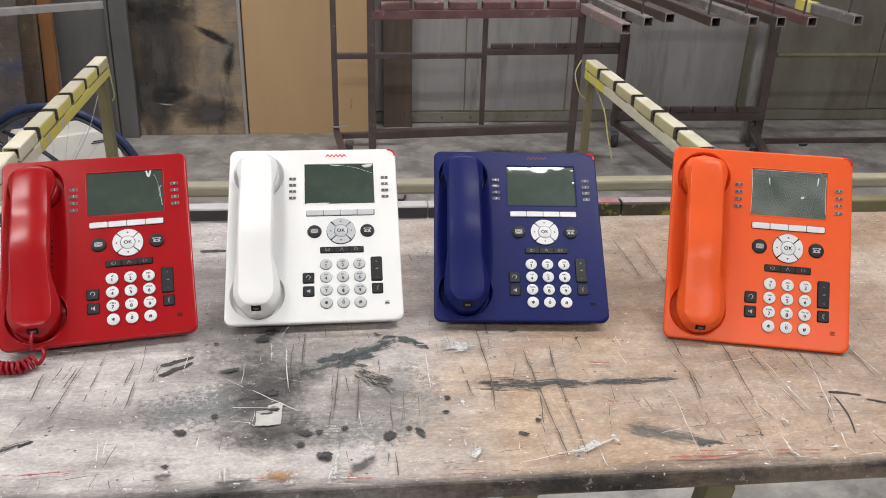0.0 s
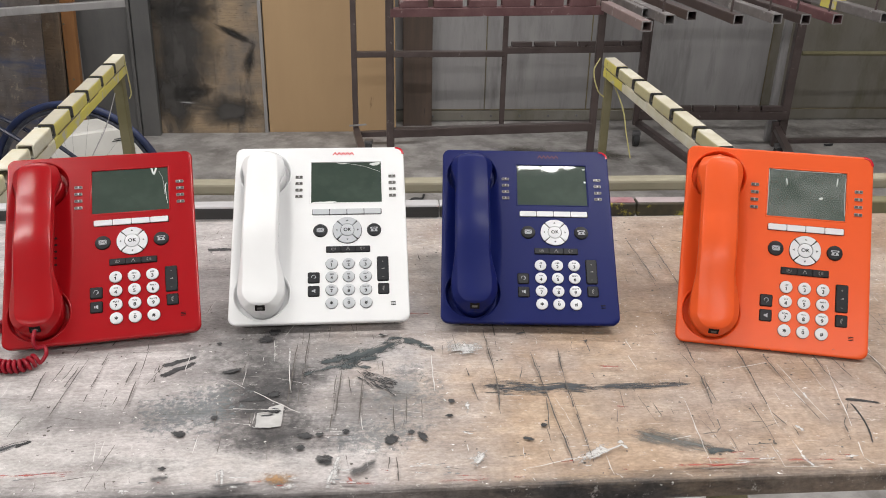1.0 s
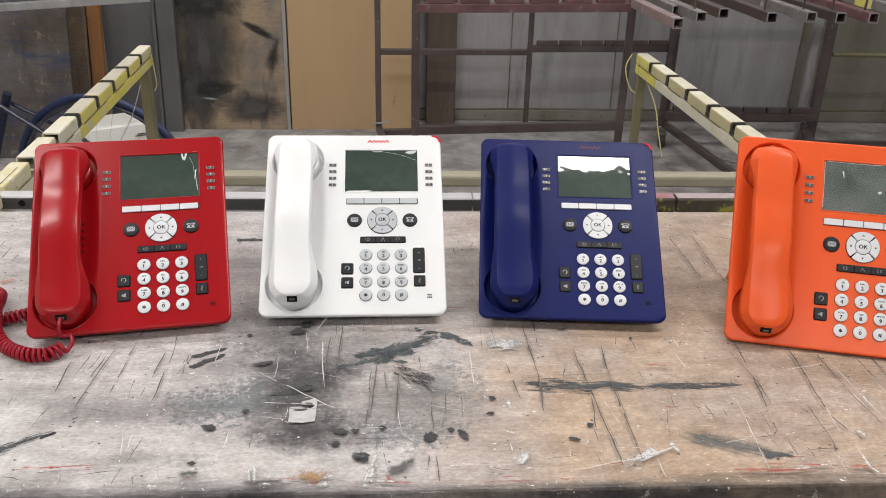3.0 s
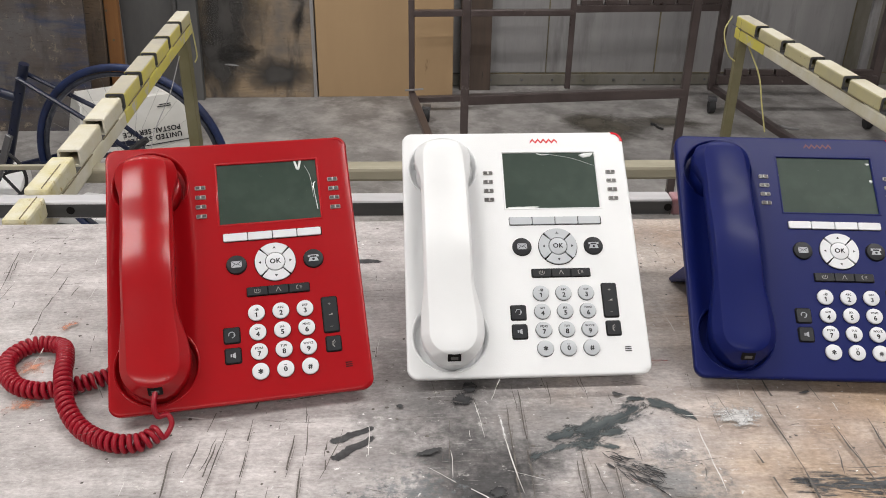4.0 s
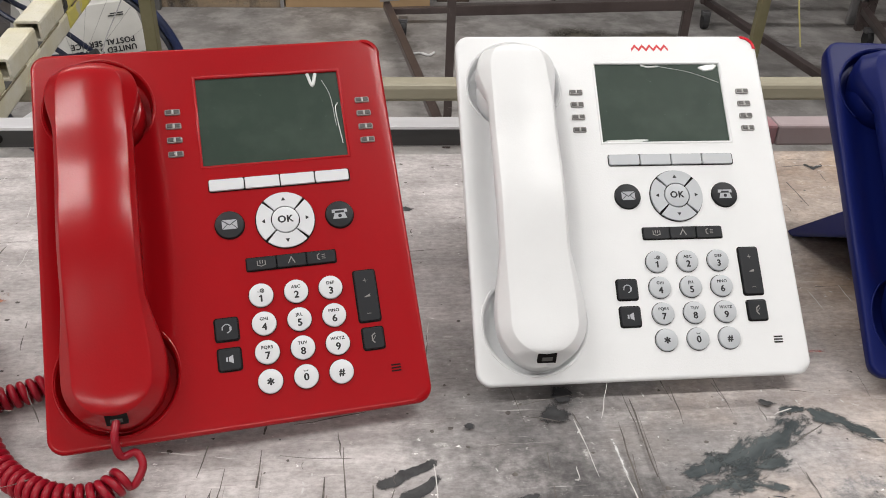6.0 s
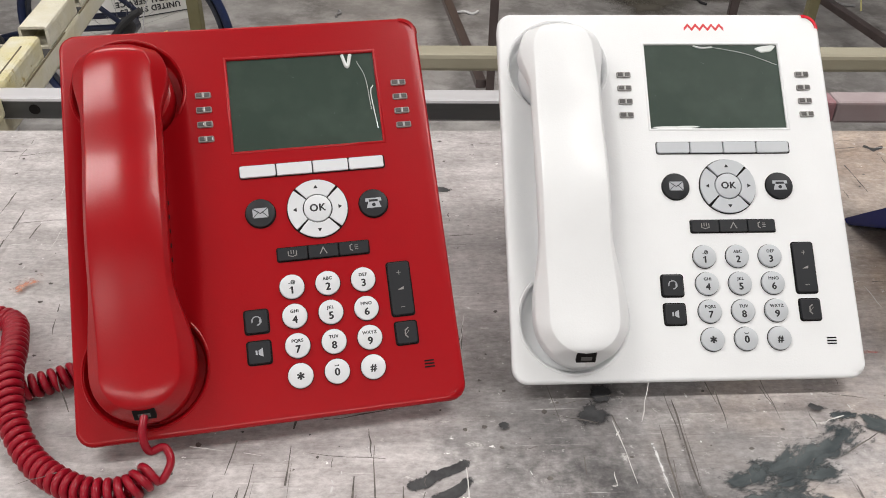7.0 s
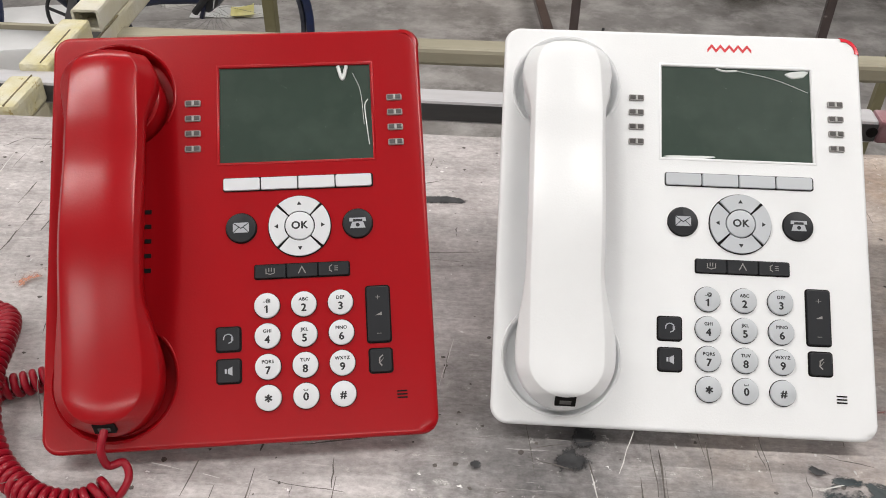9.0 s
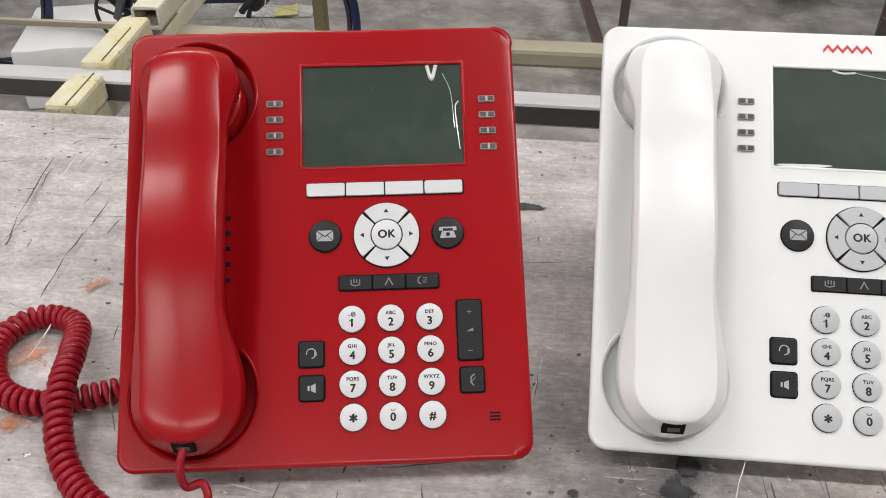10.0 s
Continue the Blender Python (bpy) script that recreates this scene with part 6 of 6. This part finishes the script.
            strip(bm, [(cx - 0.0011, y1 - 0.0060), (cx + 0.0011, y1 - 0.0060)], 0.0003, z)
            strip(bm, [(cx, y1 - 0.0049), (cx, y1 - 0.0071)], 0.0003, z)
            strip(bm, [(cx - 0.0011, y0 + 0.0045), (cx + 0.0011, y0 + 0.0045)], 0.0003, z)
            poly(bm, [(cx - 0.0018, cy - 0.0008), (cx + 0.0018, cy - 0.0008), (cx + 0.0018, cy + 0.0010)], z)
        else:
            strip(bm, [(cx + 0.0009, cy + 0.0026), (cx - 0.0006, cy + 0.0014), (cx - 0.0008, cy - 0.0012), (cx + 0.0004, cy - 0.0026)], 0.0007, z)
            strip(bm, [(cx - 0.0004, cy - 0.0010), (cx + 0.0014, cy + 0.0012)], 0.0003, z)
        part("icon", bm, ICON if name.startswith(("head", "speak")) else LED_RIM, key)
    for k in range(3):
        part("mic_slot", box(0.1730, 0.1785, 0.0156 + k * 0.0017, 0.0164 + k * 0.0017, 0.0, 0.00025), GAP, phone)
    # line keys beside the screen
    for x, dx in ((0.0659, 0.0), (0.1790, 0.0)):
        for k in range(4):
            y = 0.1852 - k * 0.0089
            key = part("line_key", plate(round_rect(x - 0.0044, x + 0.0044, y - 0.0018, y + 0.0018, 0.0008), 0.0, 0.0011, 0.0003), LED_RIM, phone)
            part("lens", box(x - 0.0037, x - 0.0006, y - 0.0011, y + 0.0013, 0.0008, 0.0015, r=0.0003), LED, key)
            part("lens", box(x + 0.0008, x + 0.0037, y - 0.0011, y + 0.0013, 0.0008, 0.0015, r=0.0003), LED, key)
            part("ridge", box(x - 0.0005, x + 0.0007, y - 0.0017, y + 0.0015, 0.0008, 0.0018, r=0.0004), LED_RIDGE, key)
    # printed mark above the screen, as one plain zigzag band
    bm = bmesh.new()
    band = []
    for k in range(11):
        x, y = 0.1070 + k * 0.00255, 0.2164 if k % 2 == 0 else 0.2196
        band.append((bm.verts.new((x, y - 0.0011, 0.0001)), bm.verts.new((x, y + 0.0011, 0.0001))))
    for (a, b), (c, d) in zip(band, band[1:]):
        bm.faces.new((a, c, d, b))
    part("printed_mark", bm, LOGO_RED, phone, "red printed mark")
    # message lamp in the corner
    c = (U1 - CORNER, V1 - CORNER)
    bm = bmesh.new()
    r0, r1 = 0.0066, CORNER + 0.0003
    arc = [radians(-8 + 106 * k / 14) for k in range(15)]
    levels = []
    for r, z in ((r1, -0.006), (r1, -0.0014), (r1 - 0.0012, 0.0001), (r0, 0.0005), (r0, -0.001)):
        levels.append([bm.verts.new((c[0] + r * math.cos(a), c[1] + r * math.sin(a), z)) for a in arc])
    for p, q in zip(levels, levels[1:]):
        for i in range(14):
            bm.faces.new((p[i], p[i + 1], q[i + 1], q[i]))
    part("message_lamp", bm, LAMP_RED, phone, "red message lamp", True)


def foot_mesh(tilt, h):
    """The prop behind the case: from the back down to the bench, tapering."""
    a = radians(tilt)
    ground = lambda v: -(h + v * math.sin(a)) / math.cos(a)
    reach = 0.091 if tilt > 45 else 0.1355
    tip = (reach, ground(reach))
    tip2 = (reach - 0.007, ground(reach - 0.007))
    prof = [(0.115, -0.020), tip, tip2, (0.092, -0.020)]
    bm = bmesh.new()
    sides = [[bm.verts.new((u, v, w)) for v, w in prof] for u in (0.006, 0.160)]
    n = len(prof)
    for i in range(n):
        bm.faces.new((sides[0][i], sides[0][(i + 1) % n], sides[1][(i + 1) % n], sides[1][i]))
    bm.faces.new(sides[0])
    bm.faces.new(sides[1][::-1])
    bmesh.ops.bevel(bm, geom=bm.edges[:], offset=0.0015, segments=2, affect="EDGES")
    return bm


# colour, place, turn and tilt in degrees, height of the face's lower end, label
PHONES = [
    ("white", -0.2360, 0.8411, 7.10, 39.90, 0.0162, "white desk phone with grey keys, propped on the bench"),
    ("red", -0.4601, 0.7748, 15.51, 40.88, 0.0166, "glossy red desk phone with white keys and coiled cord"),
    ("blue", 0.0033, 0.8630, 2.05, 39.00, 0.0170, "dark blue desk phone with white keys on the bench"),
    ("orange", 0.2693, 0.8543, -8.01, 54.00, 0.0078, "bright orange desk phone with white keys, steeply propped"),
]
first, built = None, []
for colour, x, y, yaw, tilt, lift, label in PHONES:
    m = pose(x, y, TOP + lift, tilt, 0, yaw)
    if first is None:
        first = phone = thing("desk_phone", m, label, "telephone", "desk phones")
        build_phone(phone)
    else:
        phone = copy_thing(first, m)
        tagged(phone, label)
    built.append((phone, m, colour, tilt, lift))
for phone, m, colour, tilt, lift in built:
    shell_ = SHELLS[colour]
    mats = {"case": shell_, "handset": shell_, "earpiece": shell_, "bezel": shell_, "ear_cup_lip": shell_, "mouth_cup_lip": shell_, "printed_mark": LOGO_DARK if colour == "blue" else LOGO_RED if colour == "white" else shell_}
    if colour == "red":
        mats["message_lamp"] = shell_
    for key in ("soft_key", "nav_key", "ok_key", "dial_key"):
        mats[key] = KEY_GREY if colour == "white" else KEY_WHITE
    for o in phone.children_recursive:
        kind = o.name.split(".")[0]
        if kind in mats and colour != "white":
            o.material_slots[0].link = "OBJECT"
            o.material_slots[0].material = mats[kind]
    # film creases and folds, with their white glints painted in
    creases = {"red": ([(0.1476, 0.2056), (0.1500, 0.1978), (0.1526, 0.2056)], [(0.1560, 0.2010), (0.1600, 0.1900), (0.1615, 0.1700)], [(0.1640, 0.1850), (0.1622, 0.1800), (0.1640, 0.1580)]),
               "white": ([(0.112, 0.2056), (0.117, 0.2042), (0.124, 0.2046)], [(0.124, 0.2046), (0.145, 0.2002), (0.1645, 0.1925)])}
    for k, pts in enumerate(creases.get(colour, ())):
        part("film_crease", rod(spline([(*p, -0.0009) for p in pts], 6), (0.0011, 0.00014, 0.00030)[k] if colour == "red" else (0.0006, 0.00016)[k], 6), FILM_GLARE, phone, "creased clear screen film, pale with painted-in glare", True)
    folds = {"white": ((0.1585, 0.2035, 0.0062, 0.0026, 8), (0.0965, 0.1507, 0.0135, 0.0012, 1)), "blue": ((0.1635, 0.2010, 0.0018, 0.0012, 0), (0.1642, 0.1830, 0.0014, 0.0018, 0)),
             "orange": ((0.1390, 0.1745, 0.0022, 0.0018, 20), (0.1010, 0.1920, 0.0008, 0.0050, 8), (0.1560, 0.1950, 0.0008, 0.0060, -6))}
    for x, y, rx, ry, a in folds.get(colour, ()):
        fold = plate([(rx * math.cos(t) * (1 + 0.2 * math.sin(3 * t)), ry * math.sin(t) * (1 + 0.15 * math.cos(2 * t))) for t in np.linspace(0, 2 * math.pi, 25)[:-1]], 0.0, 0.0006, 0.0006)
        part("film_fold", fold, FILM_GLARE, phone, "lifted fold of the screen film, glare in its pale colour", True, pose(x, y, -0.0012, 0, 0, a))
    if colour == "orange":
        # film over the screen carries the screen's pale reflection as colour
        film = part("screen_film", box(0.0808, 0.1655, 0.1502, 0.2058, -0.0009, -0.0007), HAZE, phone, "clear protective film, a soft reflection in its pale colour")
        for pts in ([(0.0808, 0.1530), (0.0812, 0.1800), (0.0810, 0.2050)], [(0.084, 0.2054), (0.120, 0.2050), (0.160, 0.2056)], [(0.1650, 0.1560), (0.1645, 0.1800), (0.1652, 0.2000)]):
            part("film_edge", rod(spline([(*p, -0.0006) for p in pts], 6), 0.0004, 6), FLECK, film, "", True)
    part("foot", foot_mesh(tilt, lift), shell_, phone, "wedge-shaped prop")
    if colour == "red":
        red_phone, red_pose = phone, m

# coiled handset cord of the red phone
def coil(points, radius, wire, pitch):
    path = spline(points, 14)
    total = sum((b - a).length for a, b in zip(path, path[1:]))
    turns = total / pitch
    steps = int(turns * 14)
    cum, acc = [0.0], 0.0
    for a, b in zip(path, path[1:]):
        acc += (b - a).length
        cum.append(acc)
    out, j, side = [], 0, Vector((0, 0, 1))
    for i in range(steps + 1):
        s = total * i / steps
        while j < len(path) - 2 and cum[j + 1] < s:
            j += 1
        t = (s - cum[j]) / max(cum[j + 1] - cum[j], 1e-9)
        c, d = path[j].lerp(path[j + 1], t), (path[j + 1] - path[j]).normalized()
        side = (side - d * side.dot(d)).normalized()
        a = 2 * math.pi * turns * i / steps
        out.append(c + radius * (math.cos(a) * side + math.sin(a) * d.cross(side)))
    return out


Z = TOP + 0.0080
PATH = [(-0.470, 0.850, Z), (-0.492, 0.832, Z), (-0.516, 0.8165, Z), (-0.543, 0.806, Z), (-0.570, 0.814, Z), (-0.590, 0.843, Z), (-0.580, 0.868, Z), (-0.553, 0.866, Z + 0.002), (-0.535, 0.838, Z + 0.010),
        (-0.524, 0.811, Z + 0.013), (-0.510, 0.783, Z + 0.006), (-0.490, 0.763, Z), (-0.462, 0.7495, Z), (-0.440, 0.751, Z), (-0.4285, 0.7615, Z + 0.002)]
turns = coil(PATH, 0.0056, 0.0022, 0.0052)
lead = spline([turns[-1], (-0.4215, 0.7590, Z + 0.002), (-0.4190, 0.7650, Z + 0.008), (-0.4235, 0.7700, Z + 0.012), (-0.4295, 0.7660, Z + 0.013), (-0.4318, 0.7675, Z + 0.023), (-0.4330, 0.7772, Z + 0.0290)], 6)
bm = rod(turns + lead[1:], 0.0021, 8)
cord = part("coiled_cord", bm, CORD_RED, red_phone, "red coiled cord lying in a loop", True, angle=80)
cord.matrix_parent_inverse = red_pose.inverted()
